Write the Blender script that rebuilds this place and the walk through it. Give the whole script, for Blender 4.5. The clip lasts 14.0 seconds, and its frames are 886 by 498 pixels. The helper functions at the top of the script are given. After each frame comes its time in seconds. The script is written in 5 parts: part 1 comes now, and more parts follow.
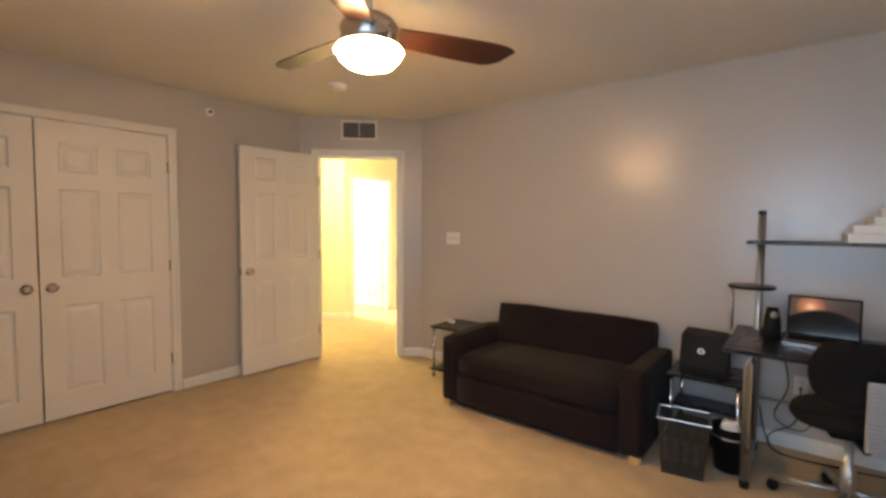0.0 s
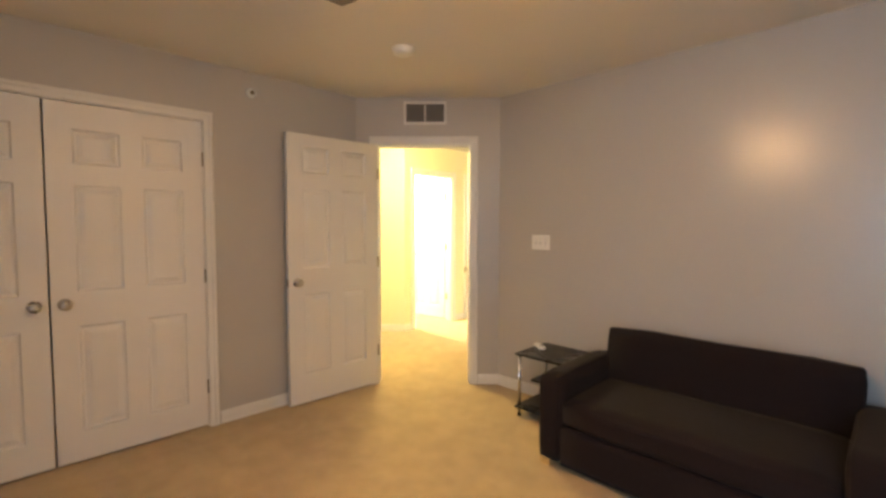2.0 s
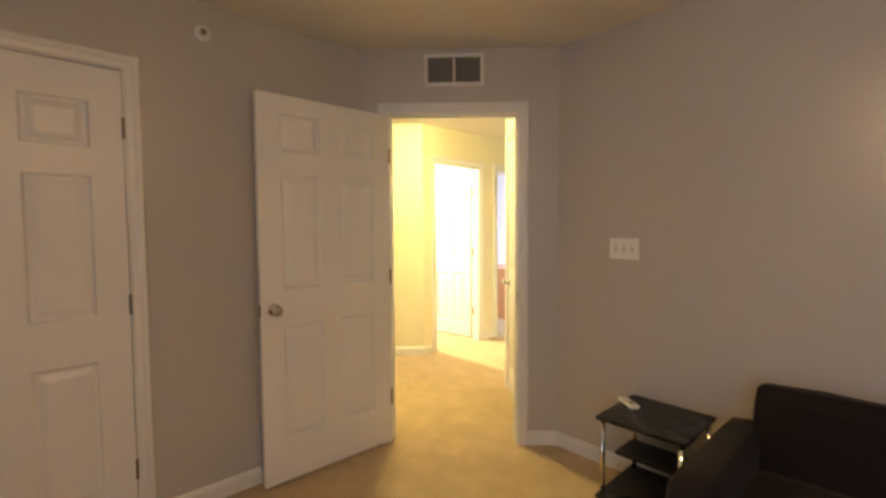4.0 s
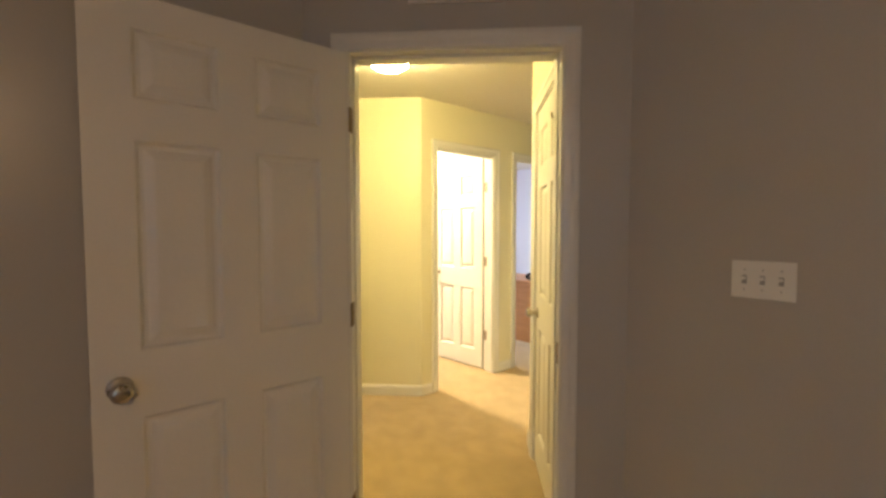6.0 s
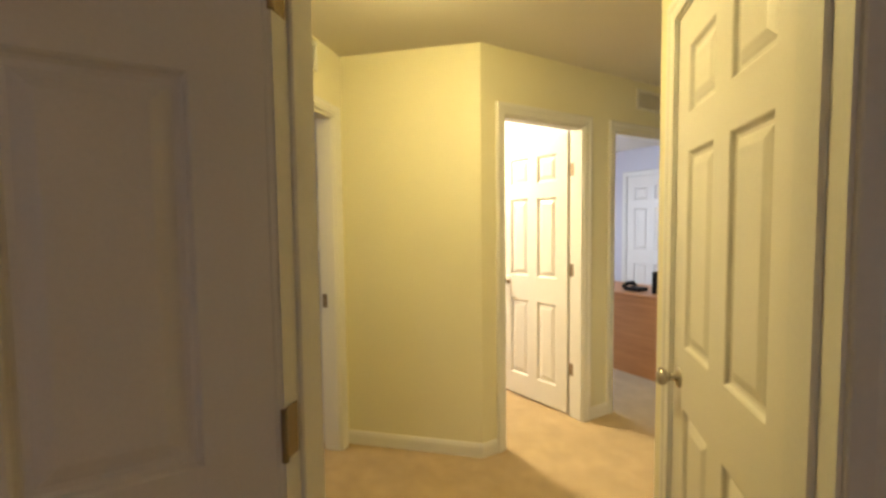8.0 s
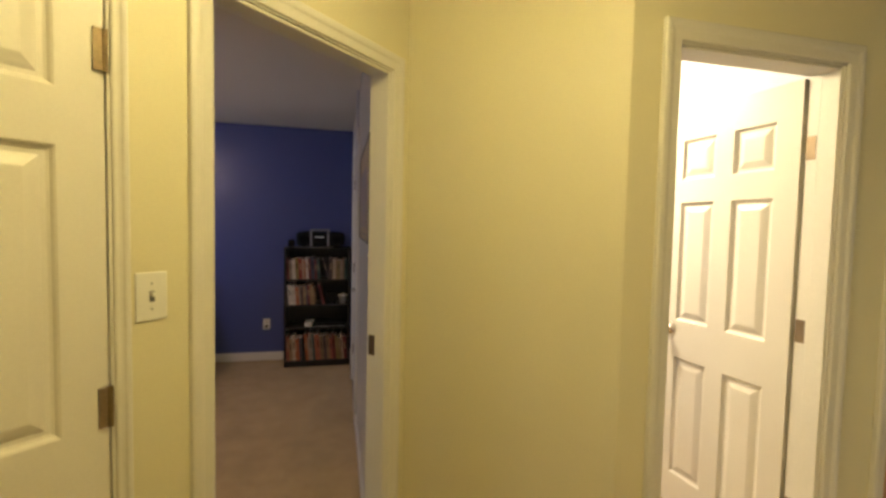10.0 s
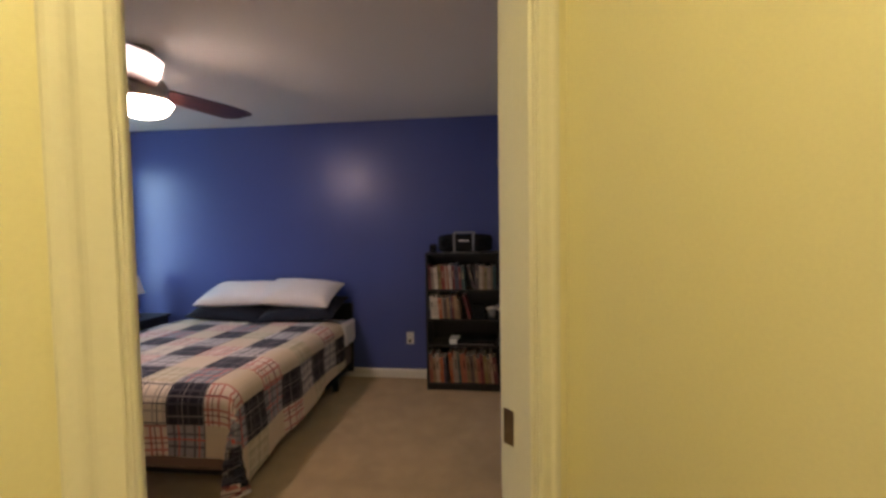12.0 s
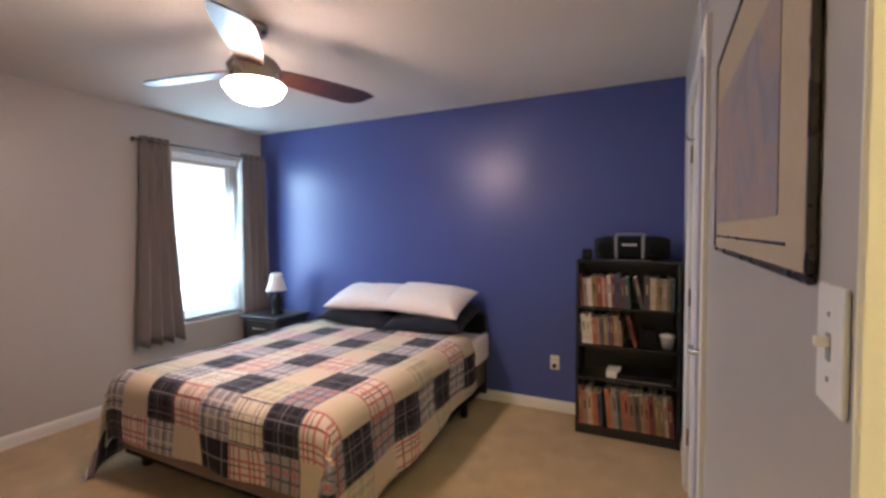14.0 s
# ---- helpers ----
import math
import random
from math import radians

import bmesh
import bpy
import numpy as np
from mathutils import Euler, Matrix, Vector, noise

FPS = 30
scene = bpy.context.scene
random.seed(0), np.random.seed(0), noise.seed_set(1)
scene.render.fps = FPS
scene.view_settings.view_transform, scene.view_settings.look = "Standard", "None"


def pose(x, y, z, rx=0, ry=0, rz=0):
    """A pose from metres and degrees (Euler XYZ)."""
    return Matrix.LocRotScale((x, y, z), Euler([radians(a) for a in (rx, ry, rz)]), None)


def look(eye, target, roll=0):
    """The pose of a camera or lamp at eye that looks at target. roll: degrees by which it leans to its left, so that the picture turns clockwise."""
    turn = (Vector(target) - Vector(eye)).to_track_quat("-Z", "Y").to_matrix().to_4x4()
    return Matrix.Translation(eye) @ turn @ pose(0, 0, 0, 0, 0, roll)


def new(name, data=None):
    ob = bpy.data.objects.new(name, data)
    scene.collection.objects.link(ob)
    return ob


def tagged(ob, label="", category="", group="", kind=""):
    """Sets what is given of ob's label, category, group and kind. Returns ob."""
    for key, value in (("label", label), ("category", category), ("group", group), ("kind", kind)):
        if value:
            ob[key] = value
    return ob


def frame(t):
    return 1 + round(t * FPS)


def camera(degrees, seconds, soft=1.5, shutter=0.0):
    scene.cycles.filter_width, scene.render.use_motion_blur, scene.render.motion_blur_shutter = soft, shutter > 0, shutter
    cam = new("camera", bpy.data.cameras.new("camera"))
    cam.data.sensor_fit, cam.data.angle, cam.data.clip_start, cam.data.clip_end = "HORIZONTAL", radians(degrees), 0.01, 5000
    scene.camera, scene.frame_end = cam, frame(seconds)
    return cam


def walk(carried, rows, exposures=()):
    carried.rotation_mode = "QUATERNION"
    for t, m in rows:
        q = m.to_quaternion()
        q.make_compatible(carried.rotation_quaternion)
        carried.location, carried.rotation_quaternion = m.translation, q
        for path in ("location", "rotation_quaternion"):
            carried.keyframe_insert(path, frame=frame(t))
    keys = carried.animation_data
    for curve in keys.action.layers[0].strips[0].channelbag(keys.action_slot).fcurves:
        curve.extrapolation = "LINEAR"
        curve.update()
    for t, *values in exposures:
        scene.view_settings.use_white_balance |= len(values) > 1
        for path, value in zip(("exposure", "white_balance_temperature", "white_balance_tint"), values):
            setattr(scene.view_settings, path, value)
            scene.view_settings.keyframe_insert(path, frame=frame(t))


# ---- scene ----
cam = camera(89.8, 14.0, soft=3.0)
PATH = [
    (0, (0.376, 0.072, 1.36), (-0.872, 1.631, 1.255), 0.4),
    (0.5, (0.238, 0.141, 1.36), (-1.078, 1.645, 1.276), -0.6),
    (1, (0.073, 0.28, 1.352), (-1.316, 1.714, 1.251), -1.7),
    (1.5, (-0.109, 0.402, 1.359), (-1.52, 1.816, 1.254), -1.7),
    (2, (-0.312, 0.525, 1.366), (-1.735, 1.927, 1.262), 0.1),
    (2.5, (-0.536, 0.656, 1.367), (-1.944, 2.073, 1.276), 1.3),
    (3, (-0.746, 0.802, 1.354), (-2.202, 2.171, 1.275), 0.4),
    (5.3, (-1.651, 1.663, 1.394), (-3.118, 3.017, 1.283), -0.7),
    (5.5, (-1.723, 1.735, 1.398), (-3.19, 3.09, 1.291), -0.4),
    (6, (-1.893, 1.936, 1.397), (-3.397, 3.251, 1.298), -0.0),
    (6.5, (-2.049, 2.118, 1.409), (-3.588, 3.393, 1.341), -0.3),
    (7, (-2.244, 2.313, 1.411), (-3.821, 3.54, 1.324), -0.9),
    (7.5, (-2.427, 2.482, 1.421), (-4.062, 3.631, 1.324), -1.2),
    (8, (-2.641, 2.637, 1.413), (-4.342, 3.682, 1.295), -0.7),
    (8.2, (-2.725, 2.697, 1.423), (-4.453, 3.696, 1.301), -0.7),
    (10.3, (-3.597, 3.35, 1.443), (-5.561, 3.711, 1.335), 0.7),
    (10.5, (-3.67, 3.37, 1.437), (-5.645, 3.668, 1.321), 0.1),
    (11, (-3.888, 3.421, 1.434), (-5.88, 3.534, 1.301), -0.4),
    (11.5, (-4.097, 3.44, 1.424), (-6.093, 3.361, 1.31), -1.3),
    (12, (-4.288, 3.418, 1.417), (-6.27, 3.166, 1.325), -0.9),
    (12.5, (-4.496, 3.392, 1.397), (-6.454, 2.987, 1.337), 0.6),
    (13, (-4.688, 3.359, 1.427), (-6.614, 2.827, 1.346), 0.9),
    (13.5, (-4.833, 3.322, 1.417), (-6.709, 2.634, 1.332), 0.3),
    (14, (-4.948, 3.291, 1.414), (-6.744, 2.415, 1.33), -0.4),
]
walk(cam, [(t, look(eye, target, roll)) for t, eye, target, roll in PATH], exposures=[(0, -0.04), (3, -0.17), (5.5, -1.2), (6.5, -1.25), (7.5, -1.6), (8.2, -1.85), (10.5, -2.35), (11, -2.5), (12, -2.05), (12.5, -1.75), (14, -1.18)])

# rotated plan of the hall: s runs north-east, n runs north-west
R2 = math.sqrt(0.5)


def P(s, n):
    return ((s - n) * R2, (s + n) * R2)


# ---------------------------------------------------------------- world and light
world = bpy.data.worlds.new("world")
scene.world = world
world.use_nodes = True
wn = world.node_tree.nodes
sky = wn.new("ShaderNodeTexSky")
sky.sky_type = "NISHITA"
sky.sun_disc = False
sky.sun_elevation = radians(38)
sky.sun_rotation = radians(20)
world.node_tree.links.new(sky.outputs[0], wn["Background"].inputs[0])
wn["Background"].inputs[1].default_value = 0.12
sun_data = bpy.data.lights.new("sun", "SUN")
sun_data.energy, sun_data.angle, sun_data.color = 1.0, radians(12), (1.0, 0.96, 0.9)
sun = new("sun", sun_data)
sun.matrix_world = look((0, 30, 25), (0, 0, 0))


def window_light(name, at, toward, w, h, watts, color):
    d = bpy.data.lights.new(name, "AREA")
    d.shape, d.size, d.size_y, d.energy, d.color = "RECTANGLE", w, h, watts, color
    ob = new(name, d)
    ob.matrix_world = look(at, toward)
    return ob


FAN_GLOW, FAN_GLOW2, HALL_GLOW, BATH_GLOW = 158.0, 305.0, 385.0, 1600.0
window_light("daylight_bedroom", (-7.78, -0.63, 1.38), (-7.78, 2.0, 1.2), 0.62, 1.4, 140, (0.52, 0.76, 1.0))
window_light("daylight_study", (0.45, -0.93, 1.42), (0.45, 2.0, 1.2), 1.15, 1.3, 36, (0.46, 0.70, 1.0))
# office lamp and window are out of view, added to brighten the desk panel
window_light("daylight_office", (-7.93, 6.0, 1.4), (-5.0, 6.0, 1.0), 0.85, 1.3, 260, (0.8, 0.88, 1.0))

# ---------------------------------------------------------------- materials


def nodes_of(name):
    m = bpy.data.materials.new(name)
    m.use_nodes = True
    nt = m.node_tree
    return m, nt, nt.nodes["Principled BSDF"]


def node(nt, kind, **kw):
    n = nt.nodes.new(kind)
    for k, v in kw.items():
        if k == "op":
            n.operation = v
        elif k == "kind":
            n.blend_type = v
        else:
            n.inputs[k].default_value = v
    return n


def rgba(c):
    return (c[0], c[1], c[2], 1.0)


def paint(name, color, rough=0.5, metal=0.0, big=1.3, small=60.0, vary=0.08, bump=0.05, dist=0.002, coords="Object", spec=0.5, rvary=0.1):
    """A surface with variation at two scales, fine relief and uneven gloss."""
    m, nt, b = nodes_of(name)
    L = nt.links.new
    tc = nt.nodes.new("ShaderNodeTexCoord")
    n1 = node(nt, "ShaderNodeTexNoise", Scale=big, Detail=4.0, Roughness=0.6)
    n2 = node(nt, "ShaderNodeTexNoise", Scale=small, Detail=3.0, Roughness=0.6)
    L(tc.outputs[coords], n1.inputs["Vector"])
    L(tc.outputs[coords], n2.inputs["Vector"])
    add = node(nt, "ShaderNodeMath", op="ADD")
    L(n1.outputs["Fac"], add.inputs[0])
    L(n2.outputs["Fac"], add.inputs[1])
    rng = node(nt, "ShaderNodeMapRange", **{"From Min": 0.6, "From Max": 1.4, "To Min": 1 - vary, "To Max": 1 + vary})
    L(add.outputs[0], rng.inputs["Value"])
    mul = nt.nodes.new("ShaderNodeVectorMath")
    mul.operation = "SCALE"
    mul.inputs[0].default_value = color[:3]
    L(rng.outputs[0], mul.inputs["Scale"])
    L(mul.outputs[0], b.inputs["Base Color"])
    rr = node(nt, "ShaderNodeMapRange", **{"From Min": 0.3, "From Max": 0.7, "To Min": max(0.02, rough - rvary), "To Max": min(1, rough + rvary)})
    L(n1.outputs["Fac"], rr.inputs["Value"])
    L(rr.outputs[0], b.inputs["Roughness"])
    b.inputs["Metallic"].default_value = metal
    b.inputs["Specular IOR Level"].default_value = spec
    bp = node(nt, "ShaderNodeBump", Strength=bump, Distance=dist)
    L(n2.outputs["Fac"], bp.inputs["Height"])
    L(bp.outputs[0], b.inputs["Normal"])
    return m


def glowing(name, color, strength):
    m, nt, b = nodes_of(name)
    b.inputs["Base Color"].default_value = (0.9, 0.88, 0.84, 1)
    b.inputs["Roughness"].default_value = 0.35
    b.inputs["Emission Color"].default_value = rgba(color)
    b.inputs["Emission Strength"].default_value = strength
    return m


def carpet_material(name, color):
    m, nt, b = nodes_of(name)
    L = nt.links.new
    tc = nt.nodes.new("ShaderNodeTexCoord")
    big = node(nt, "ShaderNodeTexNoise", Scale=1.1, Detail=5.0, Roughness=0.62)
    mid = node(nt, "ShaderNodeTexNoise", Scale=7.0, Detail=3.0, Roughness=0.6)
    tuft = node(nt, "ShaderNodeTexNoise", Scale=190.0, Detail=2.0, Roughness=0.7)
    for n in (big, mid, tuft):
        L(tc.outputs["Object"], n.inputs["Vector"])
    ramp = nt.nodes.new("ShaderNodeValToRGB")
    e = ramp.color_ramp.elements
    e[0].position, e[0].color = 0.3, rgba([c * 0.80 for c in color])
    e[1].position, e[1].color = 0.66, rgba([c * 1.04 for c in color])
    L(big.outputs["Fac"], ramp.inputs["Fac"])
    r2 = node(nt, "ShaderNodeMapRange", **{"From Min": 0.35, "From Max": 0.7, "To Min": 0.90, "To Max": 1.06})
    L(mid.outputs["Fac"], r2.inputs["Value"])
    r3 = node(nt, "ShaderNodeMapRange", **{"From Min": 0.3, "From Max": 0.7, "To Min": 0.72, "To Max": 1.2})
    L(tuft.outputs["Fac"], r3.inputs["Value"])
    mm = node(nt, "ShaderNodeMath", op="MULTIPLY")
    L(r2.outputs[0], mm.inputs[0])
    L(r3.outputs[0], mm.inputs[1])
    sc = nt.nodes.new("ShaderNodeVectorMath")
    sc.operation = "SCALE"
    L(ramp.outputs[0], sc.inputs[0])
    L(mm.outputs[0], sc.inputs["Scale"])
    L(sc.outputs[0], b.inputs["Base Color"])
    b.inputs["Roughness"].default_value = 0.95
    b.inputs["Specular IOR Level"].default_value = 0.15
    b.inputs["Sheen Weight"].default_value = 0.25
    bp = node(nt, "ShaderNodeBump", Strength=0.6, Distance=0.006)
    L(tuft.outputs["Fac"], bp.inputs["Height"])
    L(bp.outputs[0], b.inputs["Normal"])
    return m


def wood_material(name, dark, light, rough, scale=3.0, stretch=(1, 12, 12)):
    m, nt, b = nodes_of(name)
    L = nt.links.new
    tc = nt.nodes.new("ShaderNodeTexCoord")
    mp = nt.nodes.new("ShaderNodeMapping")
    mp.inputs["Scale"].default_value = stretch
    L(tc.outputs["Object"], mp.inputs["Vector"])
    n1 = node(nt, "ShaderNodeTexNoise", Scale=scale, Detail=6.0, Roughness=0.65, Distortion=0.8)
    L(mp.outputs[0], n1.inputs["Vector"])
    ramp = nt.nodes.new("ShaderNodeValToRGB")
    e = ramp.color_ramp.elements
    e[0].position, e[0].color = 0.3, rgba(dark)
    e[1].position, e[1].color = 0.72, rgba(light)
    L(n1.outputs["Fac"], ramp.inputs["Fac"])
    L(ramp.outputs[0], b.inputs["Base Color"])
    b.inputs["Roughness"].default_value = rough
    bp = node(nt, "ShaderNodeBump", Strength=0.08, Distance=0.001)
    L(n1.outputs["Fac"], bp.inputs["Height"])
    L(bp.outputs[0], b.inputs["Normal"])
    return m


def fabric_material(name, color, weave=420.0, vary=0.15, sheen=0.3):
    m = paint(name, color, 0.92, 0, 3.0, weave, vary, 0.5, 0.0015, spec=0.2, rvary=0.05)
    m.node_tree.nodes["Principled BSDF"].inputs["Sheen Weight"].default_value = sheen
    return m


def varied(name, colors, rough=0.6):
    """One material whose colour differs from piece to piece."""
    m, nt, b = nodes_of(name)
    L = nt.links.new
    oi = nt.nodes.new("ShaderNodeObjectInfo")
    ramp = nt.nodes.new("ShaderNodeValToRGB")
    ramp.color_ramp.interpolation = "CONSTANT"
    el = ramp.color_ramp.elements
    for i, c in enumerate(colors):
        e = el[i] if i < 2 else el.new(i / len(colors))
        e.position, e.color = i / len(colors), rgba(c)
    L(oi.outputs["Random"], ramp.inputs["Fac"])
    tc = nt.nodes.new("ShaderNodeTexCoord")
    n1 = node(nt, "ShaderNodeTexNoise", Scale=35.0, Detail=4.0)
    L(tc.outputs["Object"], n1.inputs["Vector"])
    rng = node(nt, "ShaderNodeMapRange", **{"From Min": 0.3, "From Max": 0.7, "To Min": 0.75, "To Max": 1.15})
    L(n1.outputs["Fac"], rng.inputs["Value"])
    sc = nt.nodes.new("ShaderNodeVectorMath")
    sc.operation = "SCALE"
    L(ramp.outputs[0], sc.inputs[0])
    L(rng.outputs[0], sc.inputs["Scale"])
    L(sc.outputs[0], b.inputs["Base Color"])
    b.inputs["Roughness"].default_value = rough
    return m


def glass_material(name, tint=(1, 1, 1), rough=0.0):
    m, nt, b = nodes_of(name)
    b.inputs["Base Color"].default_value = rgba(tint)
    b.inputs["Roughness"].default_value = rough
    b.inputs["Transmission Weight"].default_value = 1.0
    b.inputs["IOR"].default_value = 1.45
    return m


def screen_reflection_material():
    """Laptop screen with its reflection painted as glow: dusky orange above a dark arch."""
    m, nt, b = nodes_of("laptop_screen_with_reflection")
    L = nt.links.new
    b.inputs["Base Color"].default_value = (0.006, 0.006, 0.007, 1)
    b.inputs["Roughness"].default_value = 0.08
    tc = nt.nodes.new("ShaderNodeTexCoord")
    sep = nt.nodes.new("ShaderNodeSeparateXYZ")
    L(tc.outputs["Object"], sep.inputs[0])
    sq = node(nt, "ShaderNodeMath", op="MULTIPLY")
    L(sep.outputs[0], sq.inputs[0])
    L(sep.outputs[0], sq.inputs[1])
    dark_arch = node(nt, "ShaderNodeMath", op="MULTIPLY_ADD")
    dark_arch.inputs[1].default_value, dark_arch.inputs[2].default_value = 2.4, 0.0
    L(sq.outputs[0], dark_arch.inputs[0])
    up = node(nt, "ShaderNodeMath", op="ADD")
    L(sep.outputs[2], up.inputs[0])
    L(dark_arch.outputs[0], up.inputs[1])
    # sky only masks the bright reflected part above the dark arch
    sky = nt.nodes.new("ShaderNodeMapRange")
    sky.inputs["From Min"].default_value, sky.inputs["From Max"].default_value = 0.148, 0.158
    L(up.outputs[0], sky.inputs["Value"])
    near = nt.nodes.new("ShaderNodeVectorMath")
    near.operation = "DISTANCE"
    near.inputs[1].default_value = (-0.055, -0.005, 0.165)
    L(tc.outputs["Object"], near.inputs[0])
    ramp = nt.nodes.new("ShaderNodeValToRGB")
    el = ramp.color_ramp.elements
    el[0].position, el[0].color = 0.0, (1.0, 0.55, 0.32, 1)
    el[1].position, el[1].color = 0.16, (0.05, 0.035, 0.03, 1)
    e = el.new(0.03)
    e.color = (0.55, 0.2, 0.1, 1)
    e = el.new(0.07)
    e.color = (0.10, 0.06, 0.045, 1)
    L(near.outputs["Value"], ramp.inputs["Fac"])
    L(ramp.outputs[0], b.inputs["Emission Color"])
    L(sky.outputs[0], b.inputs["Emission Strength"])
    return m


def quilt_material():
    """Patchwork of plaid, striped and plain squares, sewn in a grid."""
    m, nt, b = nodes_of("patchwork_quilt")
    L = nt.links.new
    uv = nt.nodes.new("ShaderNodeUVMap")
    uv.uv_map = "cloth"
    cell = nt.nodes.new("ShaderNodeVectorMath")
    cell.operation = "DIVIDE"
    cell.inputs[1].default_value = (0.225, 0.215, 1)
    L(uv.outputs[0], cell.inputs[0])
    fl = nt.nodes.new("ShaderNodeVectorMath")
    fl.operation = "FLOOR"
    L(cell.outputs[0], fl.inputs[0])
    # dark, red plaid, grey plaid, tan: a run of four, set off by two from row to row
    dot = nt.nodes.new("ShaderNodeVectorMath")
    dot.operation = "DOT_PRODUCT"
    dot.inputs[1].default_value = (2.0, 1.0, 0)
    L(fl.outputs[0], dot.inputs[0])
    wrap = node(nt, "ShaderNodeMath", op="FLOORED_MODULO")
    wrap.inputs[1].default_value = 4.0
    L(dot.outputs["Value"], wrap.inputs[0])
    off = nt.nodes.new("ShaderNodeVectorMath")
    off.operation = "ADD"
    off.inputs[1].default_value = (7.5, 3.5, 0)
    L(fl.outputs[0], off.inputs[0])
    wno = nt.nodes.new("ShaderNodeTexWhiteNoise")
    wno.noise_dimensions = "2D"
    L(off.outputs[0], wno.inputs["Vector"])
    part4 = node(nt, "ShaderNodeMapRange", **{"To Min": 0.02, "To Max": 0.98})
    L(wno.outputs["Value"], part4.inputs["Value"])
    total = node(nt, "ShaderNodeMath", op="ADD")
    L(wrap.outputs[0], total.inputs[0])
    L(part4.outputs[0], total.inputs[1])
    pick = node(nt, "ShaderNodeMath", op="DIVIDE")
    pick.inputs[1].default_value = 4.0
    L(total.outputs[0], pick.inputs[0])
    base = nt.nodes.new("ShaderNodeValToRGB")
    line = nt.nodes.new("ShaderNodeValToRGB")
    line2 = nt.nodes.new("ShaderNodeValToRGB")
    kinds = [((0.022, 0.020, 0.030), (0.075, 0.070, 0.085), (0.20, 0.18, 0.18)),
             ((0.58, 0.48, 0.36), (0.565, 0.465, 0.345), (0.55, 0.45, 0.34)),
             ((0.70, 0.62, 0.50), (0.38, 0.33, 0.27), (0.05, 0.055, 0.08)),
             ((0.30, 0.28, 0.29), (0.66, 0.60, 0.57), (0.035, 0.035, 0.06)),
             ((0.66, 0.56, 0.48), (0.40, 0.05, 0.05), (0.16, 0.04, 0.05)),
             ((0.030, 0.026, 0.034), (0.012, 0.011, 0.016), (0.30, 0.27, 0.26)),
             ((0.47, 0.41, 0.29), (0.60, 0.55, 0.42), (0.30, 0.30, 0.20)),
             ((0.30, 0.28, 0.30), (0.05, 0.05, 0.075), (0.55, 0.09, 0.07))]
    order = (0, 5, 0, 4, 4, 6, 3, 7, 3, 1, 2, 1)
    for ramp, k in ((base, 0), (line, 1), (line2, 2)):
        ramp.color_ramp.interpolation = "CONSTANT"
        el = ramp.color_ramp.elements
        for i, q in enumerate(order):
            e = el[i] if i < 2 else el.new(i / len(order))
            e.position, e.color = i / len(order), rgba(kinds[q][k])
        L(pick.outputs[0], ramp.inputs["Fac"])
    jog = nt.nodes.new("ShaderNodeVectorMath")
    jog.operation = "MULTIPLY_ADD"
    jog.inputs[1].default_value = (0.13, 0.17, 0)
    L(wno.outputs["Color"], jog.inputs[0])
    L(uv.outputs[0], jog.inputs[2])
    sep = nt.nodes.new("ShaderNodeSeparateXYZ")
    L(jog.outputs[0], sep.inputs[0])

    def stripes(sock, period, width, shift):
        a = node(nt, "ShaderNodeMath", op="ADD")
        a.inputs[1].default_value = shift
        L(sock, a.inputs[0])
        d = node(nt, "ShaderNodeMath", op="DIVIDE")
        d.inputs[1].default_value = period
        L(a.outputs[0], d.inputs[0])
        f = node(nt, "ShaderNodeMath", op="FRACT")
        L(d.outputs[0], f.inputs[0])
        c = node(nt, "ShaderNodeMath", op="LESS_THAN")
        c.inputs[1].default_value = width / period
        L(f.outputs[0], c.inputs[0])
        return c.outputs[0]

    def most(a, c):
        q = node(nt, "ShaderNodeMath", op="MAXIMUM")
        L(a, q.inputs[0])
        L(c, q.inputs[1])
        return q.outputs[0]

    wide = most(stripes(sep.outputs[0], 0.067, 0.012, 0.01), stripes(sep.outputs[1], 0.058, 0.012, 0.02))
    thin = most(stripes(sep.outputs[0], 0.10, 0.006, 0.035), stripes(sep.outputs[1], 0.116, 0.006, 0.05))
    half = node(nt, "ShaderNodeMath", op="MULTIPLY")
    half.inputs[1].default_value = 0.75
    L(wide, half.inputs[0])
    m1 = nt.nodes.new("ShaderNodeMix")
    m1.data_type = "RGBA"
    L(half.outputs[0], m1.inputs["Factor"])
    L(base.outputs[0], m1.inputs["A"])
    L(line.outputs[0], m1.inputs["B"])
    m2 = nt.nodes.new("ShaderNodeMix")
    m2.data_type = "RGBA"
    L(thin, m2.inputs["Factor"])
    L(m1.outputs["Result"], m2.inputs["A"])
    L(line2.outputs[0], m2.inputs["B"])
    L(m2.outputs["Result"], b.inputs["Base Color"])
    b.inputs["Roughness"].default_value = 0.9
    b.inputs["Sheen Weight"].default_value = 0.04
    b.inputs["Specular IOR Level"].default_value = 0.15
    # seams sink between the squares, the batting puffs up
    fr = nt.nodes.new("ShaderNodeVectorMath")
    fr.operation = "FRACTION"
    L(cell.outputs[0], fr.inputs[0])
    s2 = nt.nodes.new("ShaderNodeSeparateXYZ")
    L(fr.outputs[0], s2.inputs[0])
    hs = []
    for i in (0, 1):
        p = node(nt, "ShaderNodeMath", op="PINGPONG")
        p.inputs[1].default_value = 0.5
        L(s2.outputs[i], p.inputs[0])
        q = node(nt, "ShaderNodeMath", op="MINIMUM")
        q.inputs[1].default_value = 0.07
        L(p.outputs[0], q.inputs[0])
